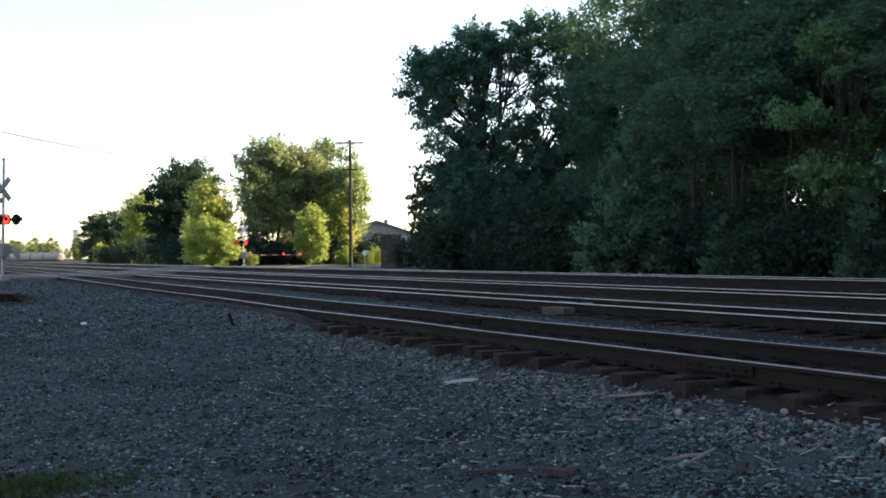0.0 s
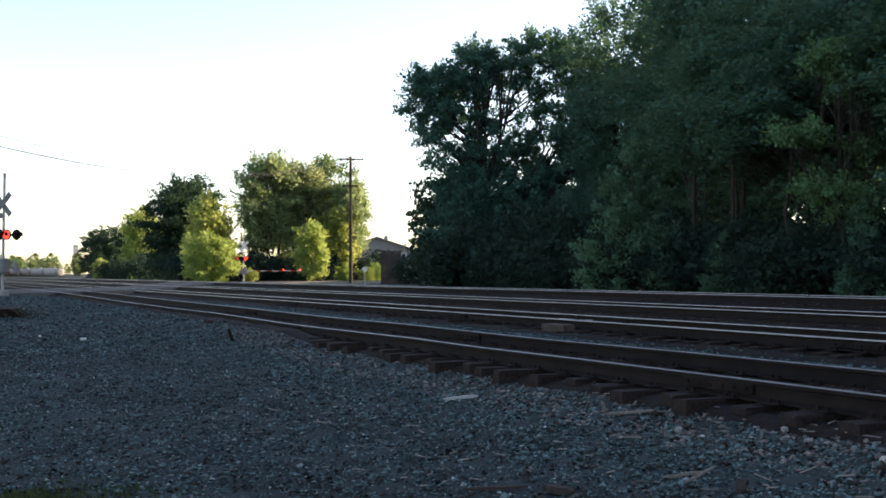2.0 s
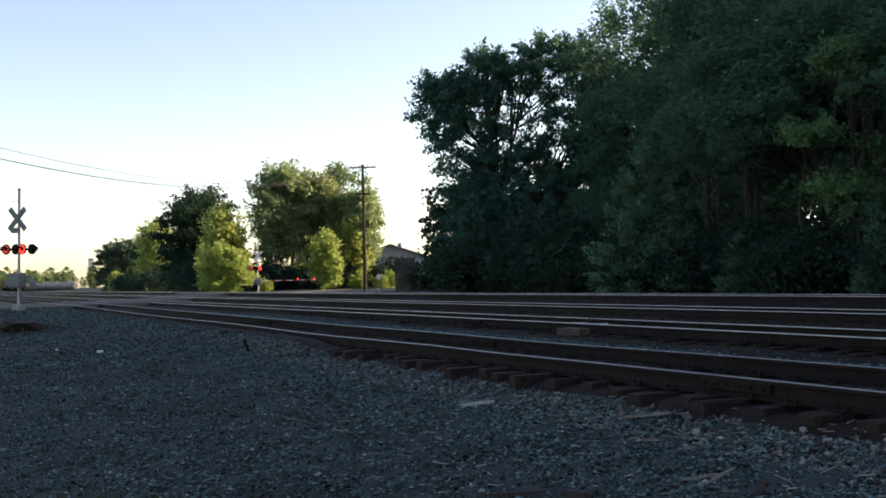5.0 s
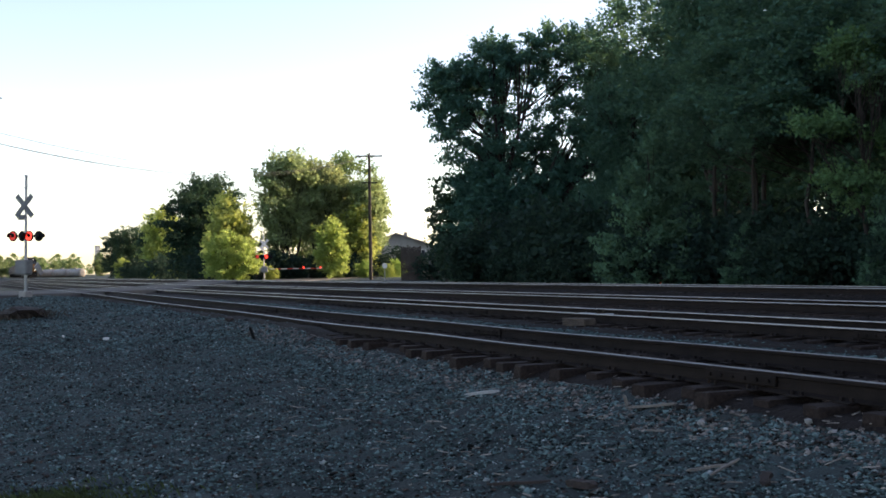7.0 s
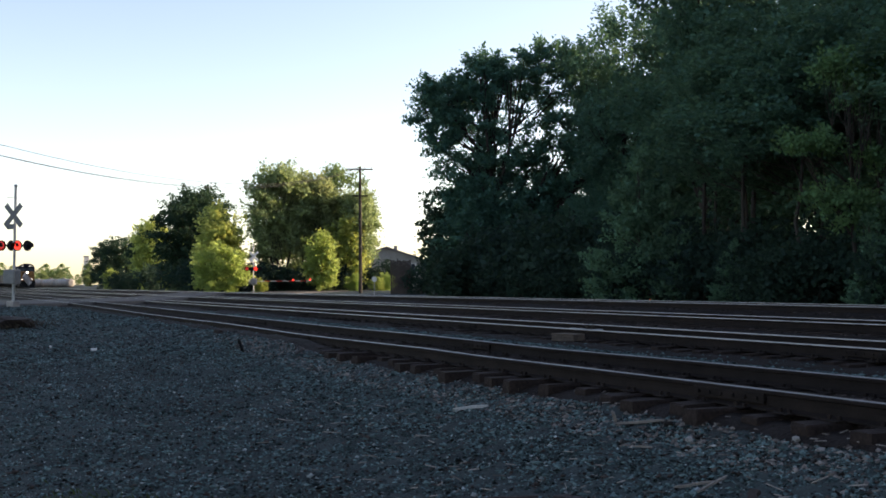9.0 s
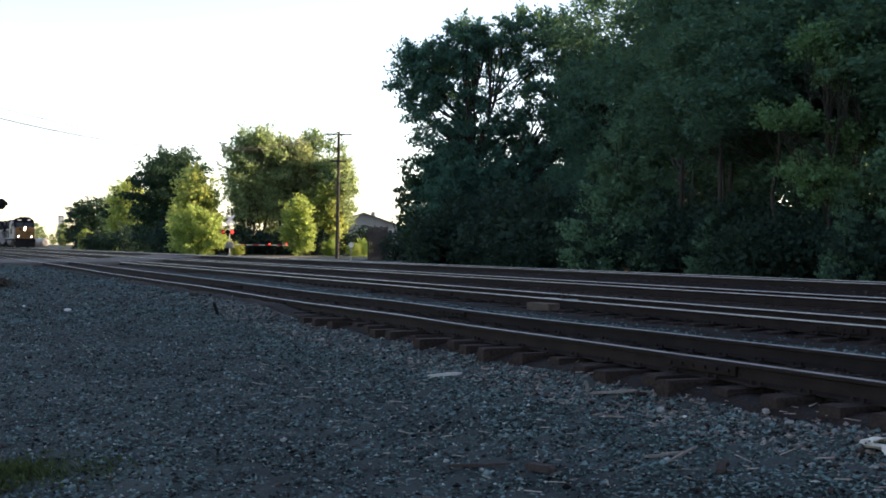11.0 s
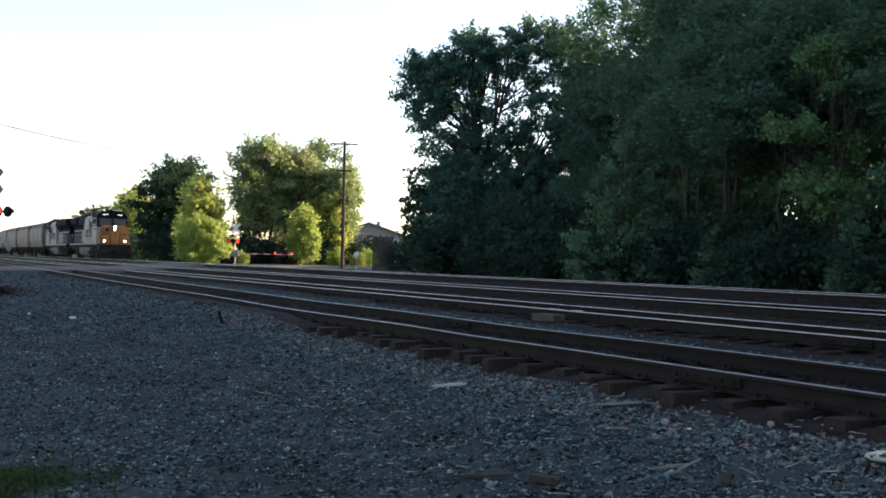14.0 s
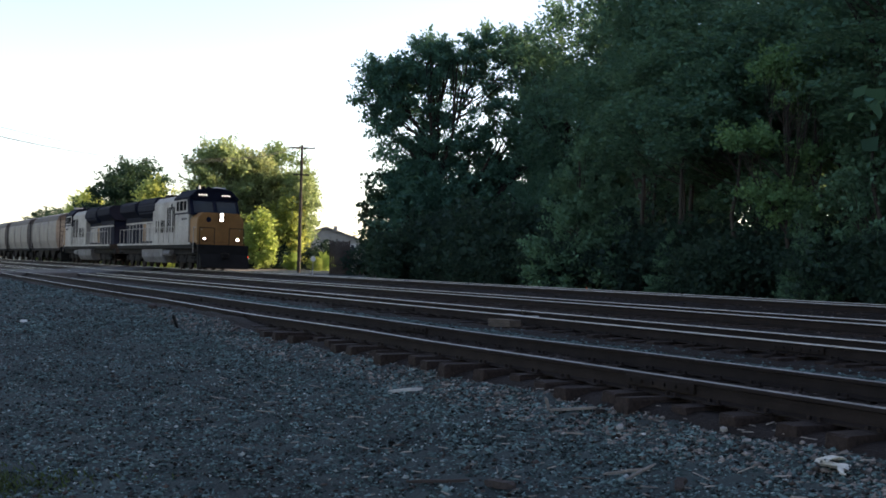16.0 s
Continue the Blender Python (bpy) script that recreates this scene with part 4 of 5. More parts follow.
def wheelset_mesh():
    bm = bmesh.new()
    for s in (-1, 1):
        rod(bm, (s * 0.69, 0, 0), (s * 0.79, 0, 0), WHEEL_R, WHEEL_R, 20)
        rod(bm, (s * 0.66, 0, 0), (s * 0.69, 0, 0), WHEEL_R + 0.03, WHEEL_R + 0.03, 20)
        rod(bm, (s * 0.79, 0, 0), (s * 0.84, 0, 0), 0.16, 0.14, 10)
        for k in range(5):
            a = 2 * math.pi * k / 5
            rod(bm, (s * 0.78, 0.33 * math.cos(a), 0.33 * math.sin(a)), (s * 0.8, 0.33 * math.cos(a), 0.33 * math.sin(a)), 0.07, sides=8)
    rod(bm, (-0.8, 0, 0), (0.8, 0, 0), 0.09, sides=8)
    me = bpy.data.meshes.new("wheelset")
    bm.to_mesh(me)
    bm.free()
    me.materials.append(M_RUST)
    return me


WHEELSET = wheelset_mesh()
WHEELS = []


def bogie(t, y, axles, pitch):
    bm = bmesh.new()
    half = pitch * (axles - 1) / 2
    for s in (-1, 1):
        prism(bm, [(y - half - 0.5, 0.55), (y - half - 0.5, 0.75), (y - half * 0.5, 0.95), (y + half * 0.5, 0.95), (y + half + 0.5, 0.75), (y + half + 0.5, 0.55), (y + half * 0.6, 0.42), (y - half * 0.6, 0.42)], "x", s * 0.98 - 0.07, s * 0.98 + 0.07, 0.02)
        for k in range(axles):
            yy = y - half + k * pitch
            box(bm, s * 1.0 - 0.1, yy - 0.17, WHEEL_R - 0.17, s * 1.0 + 0.1, yy + 0.17, WHEEL_R + 0.17, 0.03)
            for q in (-0.3, 0.3):
                rod(bm, (s * 1.02, yy + q, 0.62), (s * 1.02, yy + q, 0.95), 0.075, sides=8)
    box(bm, -0.9, y - 0.25, 0.5, 0.9, y + 0.25, 0.95, 0.03)
    part("bogie", bm, M_UNDER, t)
    for k in range(axles):
        w = new("wheelset", WHEELSET)
        w.parent = t
        w.location = (0, y - half + k * pitch, WHEEL_R)
        WHEELS.append((w, y - half + k * pitch))


def locomotive(label, lit=True):
    """Six-axle diesel; its nose at y = 0 looks towards -y, rail head at z = 0."""
    t = thing("locomotive", label=label, category="locomotive", group="locomotives")
    L = 22.3
    bm = bmesh.new()
    box(bm, -1.5, 1.1, 1.25, 1.5, L - 0.9, 1.62, 0.03)
    box(bm, -1.2, 0.3, 0.9, 1.2, L - 0.2, 1.3, 0.03)
    part("underframe", bm, M_UNDER, t)
    # pilot and snow plough
    bm = bmesh.new()
    prism(bm, [(-1.5, 0.12), (1.5, 0.12), (1.55, 1.5), (-1.55, 1.5)], "y", 0.1, 0.35, 0.03)
    prism(bm, [(-0.35, 0.15), (0.12, 0.1), (0.12, 0.95), (-0.05, 0.95)], "x", -1.45, 1.45, 0.02)
    part("pilot_plough", bm, M_BLACK, t)
    bm = bmesh.new()
    box(bm, -0.18, -0.5, 0.72, 0.18, 0.3, 1.02, 0.04)
    part("coupler", bm, M_UNDER, t)
    bm = bmesh.new()
    box(bm, -0.18, L - 0.4, 0.72, 0.18, L + 0.35, 1.02, 0.04)
    part("coupler", bm, M_UNDER, t)
    # short hood: wide nose with chamfered top
    bm = bmesh.new()
    prism(bm, [(-1.42, 1.62), (1.42, 1.62), (1.42, 3.05), (1.1, 3.42), (-1.1, 3.42), (-1.42, 3.05)], "y", 0.75, 2.6, 0.05)
    part("nose", bm, M_YELLOW, t, "yellow-orange nose")
    bm = bmesh.new()
    box(bm, -0.36, 0.735, 1.7, 0.3, 0.752, 3.25, 0.005)
    part("nose_door", bm, M_YELLOW, t)
    bm = bmesh.new()
    rod(bm, (-0.75, 0.745, 3.0), (-0.75, 0.735, 3.0), 0.16, sides=16)
    part("emblem", bm, M_BLUE, t, "round dark emblem plate")
    bm = bmesh.new()
    box(bm, -1.5, 0.62, 1.5, 1.5, 0.74, 1.62, 0.02)
    part("front_sill", bm, M_YELLOW, t)
    # cab
    bm = bmesh.new()
    prism(bm, [(-1.52, 1.62), (1.52, 1.62), (1.52, 3.4), (1.45, 3.4), (-1.45, 3.4), (-1.52, 3.4)], "y", 2.3, 5.3, 0.03)
    part("cab_lower", bm, M_LGREY, t, "pale grey cab side")
    bm = bmesh.new()
    prism(bm, [(1.75, 3.3), (2.35, 4.28), (2.45, 4.4), (5.35, 4.4), (5.35, 3.3)], "x", -1.52, 1.52, 0.03)
    part("cab_upper", bm, M_BLUE, t, "dark blue upper cab with windscreen surround")
    bm = bmesh.new()
    prism(bm, [(-1.54, 4.25), (-1.05, 4.72), (-0.4, 4.84), (0.4, 4.84), (1.05, 4.72), (1.54, 4.25), (1.54, 4.38), (1.05, 4.86), (0.4, 4.97), (-0.4, 4.97), (-1.05, 4.86), (-1.54, 4.38)], "y", 2.2, 5.6)
    prism(bm, [(-1.5, 4.3), (1.5, 4.3), (1.03, 4.74), (0.4, 4.86), (-0.4, 4.86), (-1.03, 4.74)], "y", 2.3, 5.5)
    part("cab_roof", bm, M_BLUE, t)
    for s in (-1, 1):
        bm = bmesh.new()
        prism(bm, [(2.5, 3.45), (5.3, 3.45), (5.3, 4.3), (2.7, 4.3)], "x", s * 1.525 - 0.01, s * 1.525 + 0.01)
        side = part("cab_side", bm, M_LGREY, t, "pale grey cab window panel")
        for a, b in ((2.8, 3.35), (3.55, 4.25), (4.45, 4.95)):
            bm = bmesh.new()
            box(bm, s * 1.54 - 0.006, a, 3.58, s * 1.54 + 0.006, b, 4.15)
            part("side_window", bm, M_DARKWIN, side)
        bm = bmesh.new()
        slope = math.degrees(math.atan2(0.6, 0.98))
        box(bm, s * 0.72 - 0.58, -0.01, 0.12, s * 0.72 + 0.58, 0.01, 0.95, 0.004, Matrix.Translation((0, 1.735, 3.32)) @ pose(0, 0, 0, -slope, 0, 0))
        part("windscreen", bm, M_GLASS, t)
        bm = bmesh.new()
        box(bm, s * 0.72 - 0.33, 2.15, 4.43, s * 0.72 + 0.33, 2.2, 4.62, 0.01)
        part("number_board", bm, M_BLACK, t)
        bm = bmesh.new()
        for k in range(4):
            box(bm, s * 0.72 - 0.26 + k * 0.14, 2.135, 4.49, s * 0.72 - 0.18 + k * 0.14, 2.149, 4.57)
        part("number_bars", bm, M_SIGNLIT, t, "lit white bars on the number board")
        bm = bmesh.new()
        rod(bm, (s * 1.0, 0.6, 1.85), (s * 1.0, 0.72, 1.85), 0.14, sides=14)
        d = part("ditch_light", bm, M_BLACK, t)
        bm = bmesh.new()
        rod(bm, (s * 1.0, 0.59, 1.85), (s * 1.0, 0.6, 1.85), 0.065, sides=14)
        part("lens", bm, M_DITCH if lit else M_METAL, d, "lit white lens" if lit else "unlit lens")
    bm = bmesh.new()
    box(bm, -0.16, 0.66, 2.88, 0.2, 0.76, 3.42, 0.03)
    h = part("headlight", bm, M_BLACK, t)
    bm = bmesh.new()
    for z in (3.02, 3.28):
        rod(bm, (0.02, 0.645, z), (0.02, 0.66, z), 0.085, sides=14)
    part("lens", bm, M_HEAD if lit else M_METAL, h, "glaring white twin lens" if lit else "unlit twin lens")
    # long hood
    bm = bmesh.new()
    prism(bm, [(-1.05, 1.62), (1.05, 1.62), (1.05, 4.2), (0.85, 4.45), (-0.85, 4.45), (-1.05, 4.2)], "y", 7.4, L - 1.6, 0.03)
    part("hood", bm, M_BLUE, t, "dark blue engine hood")
    bm = bmesh.new()
    prism(bm, [(-1.4, 1.62), (1.4, 1.62), (1.4, 4.25), (1.1, 4.6), (-1.1, 4.6), (-1.4, 4.25)], "y", 5.3, 11.4, 0.03)
    part("inverter_cabinet", bm, M_LGREY, t, "pale grey cabinet with dark louvres")
    for s in (-1, 1):
        for y in (5.6, 5.95, 6.3, 6.9, 7.25, 7.6, 8.4, 8.75, 9.1, 9.8, 10.4):
            bm = bmesh.new()
            box(bm, s * 1.405 - 0.01, y - 0.1, 2.3, s * 1.405 + 0.01, y + 0.1, 3.9 if y < 8 else 3.1)
            part("louvre", bm, M_UNDER, t)
        for y in (10.95, 11.9, 12.9, 13.9, 14.9, 15.9, 16.9):
            bm = bmesh.new()
            box(bm, s * 1.055 - 0.012, y - 0.44, 1.8, s * 1.055 + 0.012, y + 0.44, 3.0, 0.01)
            part("hood_door", bm, M_LGREY if 10.5 < y < 14.2 else (M_YELLOW if 14.5 < y < 15.5 else M_BLUE), t)
        bm = bmesh.new()
        box(bm, s * 1.06 - 0.012, 14.3, 3.05, s * 1.06 + 0.012, 16.1, 3.4, 0.01)
        part("radiator_screen", bm, M_UNDER, t)
        bm = bmesh.new()
        box(bm, s * 1.065 - 0.01, 11.4, 3.03, s * 1.065 + 0.01, L - 1.7, 3.16, 0.004)
        part("hood_stripe", bm, M_LGREY, t, "pale stripe along the hood")
        bm = bmesh.new()
        box(bm, s * 1.51 - 0.015, 1.9, 1.5, s * 1.51 + 0.015, L - 1.0, 1.63, 0.005)
        part("sill_stripe", bm, M_LGREY, t, "pale stripe along the walkway edge")
        # door frames that stand out pale against the dark hood
        for k in range(9):
            bm = bmesh.new()
            y = 11.45 + k * 1.0
            box(bm, s * 1.07 - 0.008, y - 0.05, 1.7, s * 1.07 + 0.008, y + 0.05, 3.0)
            part("door_frame", bm, M_LGREY, t)
    # radiator overhang and dynamic brake
    bm = bmesh.new()
    prism(bm, [(-1.05, 3.5), (-1.5, 3.95), (-1.5, 4.45), (-1.1, 4.7), (1.1, 4.7), (1.5, 4.45), (1.5, 3.95), (1.05, 3.5)], "y", 16.2, L - 1.4, 0.04)
    part("radiator_wing", bm, M_BLUE, t)
    bm = bmesh.new()
    prism(bm, [(-1.05, 3.35), (-1.46, 3.75), (-1.46, 4.3), (-1.2, 4.75), (1.2, 4.75), (1.46, 4.3), (1.46, 3.75), (1.05, 3.35)], "y", 10.9, 15.6, 0.1)
    part("dynamic_brake_housing", bm, M_BLUE, t)
    bm = bmesh.new()
    box(bm, -0.4, 11.2, 4.75, 0.4, 12.2, 4.95, 0.04)
    part("exhaust_stack", bm, M_UNDER, t)
    # fuel tank, air tanks, steps, rails
    bm = bmesh.new()
    prism(bm, [(-1.45, 0.75), (-1.2, 0.35), (1.2, 0.35), (1.45, 0.75), (1.45, 1.25), (-1.45, 1.25)], "y", 8.4, 14.0, 0.04)
    part("fuel_tank", bm, M_TANK, t)
    for s in (-1, 1):
        bm = bmesh.new()
        rod(bm, (s * 1.3, 6.6, 1.0), (s * 1.3, 8.2, 1.0), 0.2, sides=12)
        part("air_tank", bm, M_TANK, t)
        bm = bmesh.new()
        for k in range(4):
            box(bm, s * 1.35 - 0.2, 1.3, 0.35 + k * 0.32, s * 1.35 + 0.2, 1.75, 0.39 + k * 0.32)
            box(bm, s * 1.35 - 0.2, L - 1.6, 0.35 + k * 0.32, s * 1.35 + 0.2, L - 1.2, 0.39 + k * 0.32)
        part("steps", bm, M_UNDER, t)
        bm = bmesh.new()
        ys = np.arange(5.6, L - 1.0, 1.25)
        for y in ys:
            rod(bm, (s * 1.5, y, 1.6), (s * 1.5, y, 2.65), 0.022, sides=6)
        rod(bm, (s * 1.5, ys[0], 2.65), (s * 1.5, ys[-1], 2.65), 0.022, sides=6)
        rod(bm, (s * 1.5, 1.25, 1.0), (s * 1.5, 1.25, 2.55), 0.025, sides=6)
        rod(bm, (s * 1.5, 1.25, 2.55), (s * 1.15, 0.7, 2.4), 0.025, sides=6)
        part("handrail", bm, M_LGREY, t, "pale grey handrail")
    # roof gear, front rails, doors
    for x in (-0.45, -0.15, 0.2):
        bm = bmesh.new()
        rod(bm, (x, 4.6, 5.08), (x, 4.0, 5.1), 0.04, 0.1, 10)
        rod(bm, (x, 4.5, 4.94), (x, 4.5, 5.08), 0.03, sides=8)
        part("horn", bm, M_BLACK, t)
    bm = bmesh.new()
    box(bm, 0.3, 3.1, 4.95, 1.0, 3.9, 5.1, 0.04)
    part("cooling_unit", bm, M_METAL, t)
    bm = bmesh.new()
    rod(bm, (-0.7, 3.0, 4.85), (-0.7, 3.0, 5.15), 0.09, 0.05, 10)
    part("antenna_dome", bm, M_WHITE, t)
    for s in (-1, 1):
        bm = bmesh.new()
        rod(bm, (s * 1.35, 0.5, 1.2), (s * 1.35, 0.5, 2.5), 0.022, sides=6)
        rod(bm, (s * 1.35, 0.5, 2.5), (s * 0.45, 0.5, 2.5), 0.022, sides=6)
        rod(bm, (s * 0.45, 0.5, 2.5), (s * 0.45, 0.5, 1.4), 0.022, sides=6)
        part("front_rail", bm, M_UNDER, t)
        bm = bmesh.new()
        box(bm, s * 1.53 - 0.012, 4.55, 1.75, s * 1.53 + 0.012, 5.15, 3.35, 0.01)
        part("cab_door", bm, M_LGREY, t)
        bm = bmesh.new()
        for k in range(4):
            box(bm, s * 1.535 - 0.008, 2.7 + k * 0.3, 3.0, s * 1.535 + 0.008, 2.86 + k * 0.3, 3.13)
        part("number_bars", bm, M_BLUE, t, "dark bars in place of the cab number")
        bm = bmesh.new()
        rod(bm, (s * 0.55, -0.02, 0.95), (s * 0.5, -0.1, 0.5), 0.03, sides=6)
        part("air_hose", bm, M_BLACK, t)
        bm = bmesh.new()
        rod(bm, (s * 1.45, 5.5, 3.3), (s * 1.72, 5.5, 3.75), 0.02, sides=6)
        box(bm, s * 1.72 - 0.02, 5.35, 3.7, s * 1.72 + 0.02, 5.55, 4.05)
        part("side_mirror", bm, M_BLACK, t)
    bogie(t, 4.3, 3, 1.85)
    bogie(t, L - 4.4, 3, 1.85)
    return t


def hopper(label):
    """Covered hopper car, 18 m, with rounded sides and ribs."""
    t = thing("hopper_car", label=label, category="freight car", group="hopper cars")
    L = 17.6
    side = [(-1.35, 1.35), (-1.55, 2.1), (-1.6, 2.9), (-1.55, 3.85), (-1.3, 4.45), (-0.7, 4.72), (0.7, 4.72), (1.3, 4.45), (1.55, 3.85), (1.6, 2.9), (1.55, 2.1), (1.35, 1.35)]
    bm = bmesh.new()
    prism(bm, side, "y", 1.4, L - 1.4)
    part("body", bm, M_HOPPER, t, "grey curved hopper side")
    for y in np.linspace(1.4, L - 1.4, 4):
        bm = bmesh.new()
        prism(bm, [(x * 1.025, z * 1.004) for x, z in side], "y", y - 0.09, y + 0.09)
        part("rib", bm, M_HOPPER, t)
    bm = bmesh.new()
    prism(bm, [(-1.53, 4.05), (-1.33, 4.47), (-0.7, 4.74), (0.7, 4.74), (1.33, 4.47), (1.53, 4.05)], "y", 1.3, L - 1.3)
    part("roof", bm, M_HOPPER_ROOF, t, "rust-brown hopper roof")
    bm = bmesh.new()
    box(bm, -1.45, 0.2, 1.1, 1.45, L - 0.2, 1.36, 0.03)
    part("side_sill", bm, M_UNDER, t)
    for k in range(3):
        bm = bmesh.new()
        y = L / 2 + (k - 1) * 3.7
        prism(bm, [(y - 1.7, 1.2), (y + 1.7, 1.2), (y + 0.4, 0.4), (y - 0.4, 0.4)], "x", -1.2, 1.2)
        part("discharge_chute", bm, M_UNDER, t)
    for y0 in (0.35, L - 0.35):
        bm = bmesh.new()
        for s in (-1.4, 1.4):
            rod(bm, (s, y0, 1.2), (s, y0, 4.3), 0.04, sides=6)
        for z in np.arange(1.6, 4.3, 0.45):
            rod(bm, (-1.4, y0, z), (1.4, y0, z), 0.02, sides=6)
        part("end_ladder", bm, M_UNDER, t)
    bm = bmesh.new()
    box(bm, -0.5, 1.0, 4.78, 0.5, L - 1.0, 4.82)
    part("roof_walk", bm, M_METAL, t)
    for y in (4.0, 7.2, 10.4, 13.6):
        bm = bmesh.new()
        rod(bm, (0, y, 4.67), (0, y, 4.92), 0.4, 0.35, 14)
        part("hatch", bm, M_HOPPER, t)
    for y in (-0.1, L + 0.1):
        bm = bmesh.new()
        box(bm, -0.15, y - 0.4, 0.72, 0.15, y + 0.4, 1.0, 0.03)
        part("coupler", bm, M_UNDER, t)
    bogie(t, 2.0, 2, 1.75)
    bogie(t, L - 2.0, 2, 1.75)
    return t


def tank_car(label):
    t = thing("tank_car", label=label, category="freight car", group="tank cars")
    bm = bmesh.new()
    rod(bm, (0, 1.0, 2.6), (0, 15.0, 2.6), 1.45, sides=24)
    for a, b in ((1.0, 0.4), (15.0, 15.6)):
        rod(bm, (0, a, 2.6), (0, b, 2.6), 1.45, 0.8, 24)
    part("tank", bm, M_TANKCAR, t)
    bm = bmesh.new()
    rod(bm, (0, 8, 3.9), (0, 8, 4.4), 0.5, sides=14)
    part("dome", bm, M_TANKCAR, t)
    bm = bmesh.new()
    box(bm, -1.2, 0, 1.0, 1.2, 16, 1.2)
    for y in (2, 14):
        box(bm, -1.0, y - 1.3, 0.2, 1.0, y + 1.3, 1.0)
    part("underframe", bm, M_UNDER, t)
    return t


TRAIN = []
lead = locomotive("leading diesel locomotive with yellow-orange nose and lit headlights")
TRAIN.append((lead, 0.0))
second = locomotive("second diesel locomotive in grey and dark blue, running backwards", lit=False)
TRAIN.append((second, 23.2 + 22.3))
offset = 46.4
first_hopper = hopper("grey covered hopper car with curved ribbed sides")
TRAIN.append((first_hopper, offset))
for i in range(1, 14):
    TRAIN.append((copy_thing(first_hopper, pose(0, 0, 0)), offset + i * 18.6))

car = tank_car("pale tank car standing on a distant track")
car.matrix_basis = pose(47.0, 385, -1.0, 0, 0, 9)
for i in range(1, 5):
    copy_thing(car, pose(47.0 - i * 2.6, 385 + i * 16.3, -1.0, 0, 0, 9))


# ---- small things on the ground ----
M_PAPER = mat("dirty_white_card", (0.6, 0.58, 0.52), (0.42, 0.4, 0.36), rough=0.8, scale=4, fine=30)
M_PLANK = mat("bleached_plank", (0.4, 0.4, 0.39), (0.2, 0.2, 0.195), rough=0.8, scale=6, fine=60)
M_ROTTEN = mat("rotten_wood", (0.05, 0.038, 0.035), (0.022, 0.017, 0.016), rough=0.9, scale=6, fine=60)
M_DIRT = mat("dark_dirt", (0.045, 0.034, 0.03), (0.018, 0.013, 0.012), rough=0.9, scale=4, fine=30, bump=0.8)
M_ORANGE = mat("orange_marker_paint", (0.6, 0.12, 0.03), (0.4, 0.08, 0.02), rough=0.6, bump=0)


def lump(name, x, y, sx, sy, sz, material, label, category, turn=0.0, seed=0, lift=0.0):
    r = random.Random(seed)
    bm = bmesh.new()
    bmesh.ops.create_icosphere(bm, subdivisions=1 if sx < 0.2 else 2, radius=0.85)
    for v in bm.verts:
        k = 1 + r.uniform(-0.28, 0.28)
        v.co = Vector((v.co.x * sx * k, v.co.y * sy * k, v.co.z * sz * k))
    ob = part(name, bm, material)
    ob.matrix_basis = pose(x, y, float(land(x, y)) + sz * 0.5 + 0.025 + lift, 0, 0, turn)
    return tagged(ob, label, category)


def plank(name, a, b, w, h, material, label, category, ragged=0.15, seed=0, z0=0.02, z1=0.02):
    """A split piece of wood from a to b on the ground, with uneven ends."""
    r = random.Random(seed)
    pa, pb = Vector((*a, float(land(*a)) + z0 + h / 2)), Vector((*b, float(land(*b)) + z1 + h / 2))
    n = (pb - pa).length
    bm = bmesh.new()
    ks = [0, 0.12, 0.35, 0.6, 0.85, 1.0]
    rings = []
    for i, k in enumerate(ks):
        f = 0.45 if i in (0, 5) else 1.0
        o = Vector((r.uniform(-ragged, ragged) * w, 0, r.uniform(-ragged, ragged) * h))
        rings.append([bm.verts.new(Vector((sx * w / 2 * f, k * n, sz * h / 2 * f)) + o) for sx, sz in ((-1, -1), (1, -1), (1, 1), (-1, 1))])
    for p, q in zip(rings, rings[1:]):
        for i in range(4):
            bm.faces.new((p[i], p[(i + 1) % 4], q[(i + 1) % 4], q[i]))
    bm.faces.new(rings[0][::-1])
    bm.faces.new(rings[-1])
    bmesh.ops.recalc_face_normals(bm, faces=bm.faces)
    ob = part(name, bm, material)
    ob.matrix_basis = Matrix.Translation(pa) @ (pb - pa).to_track_quat("Y", "Z").to_matrix().to_4x4()
    return tagged(ob, label, category)


plank("plank", (5.04, 10.26), (5.34, 10.05), 0.062, 0.03, M_PLANK, "bleached pale plank lying on the gravel", "plank", seed=1, z0=0.012, z1=0.012)
plank("wood_chunk", (3.79, 6.2), (3.88, 6.0), 0.08, 0.045, M_ROTTEN, "dark rotten chunk of wood on the gravel", "wood", seed=2)
plank("branch", (4.6, 6.01), (4.85, 5.87), 0.024, 0.018, M_WOODGREY, "thin dry branch on the gravel", "branch", seed=3)
plank("branch", (4.62, 5.78), (4.98, 5.92), 0.02, 0.015, M_WOODGREY, "thin dry twig on the gravel", "branch", seed=4)
plank("wood_chunk", (4.66, 5.32), (4.73, 5.36), 0.06, 0.035, M_ROTTEN, "upright splinter of rotten brown wood", "wood", seed=5, z0=0.0, z1=0.065)
plank("stake", (5.18, 18.86), (5.1, 18.9), 0.055, 0.045, M_BLACK, "short dark stake leaning in the gravel", "stake", seed=6, z0=-0.02, z1=0.22)
plank("stake", (5.64, 8.18), (5.61, 8.2), 0.045, 0.03, M_WOODGREY, "short grey wooden stake standing in ballast", "stake", seed=7, z0=-0.02, z1=0.1)
plank("branch", (5.55, 8.05), (5.85, 7.75), 0.05, 0.02, M_WOODGREY, "pale splintered wood beside the ties", "branch", seed=8)
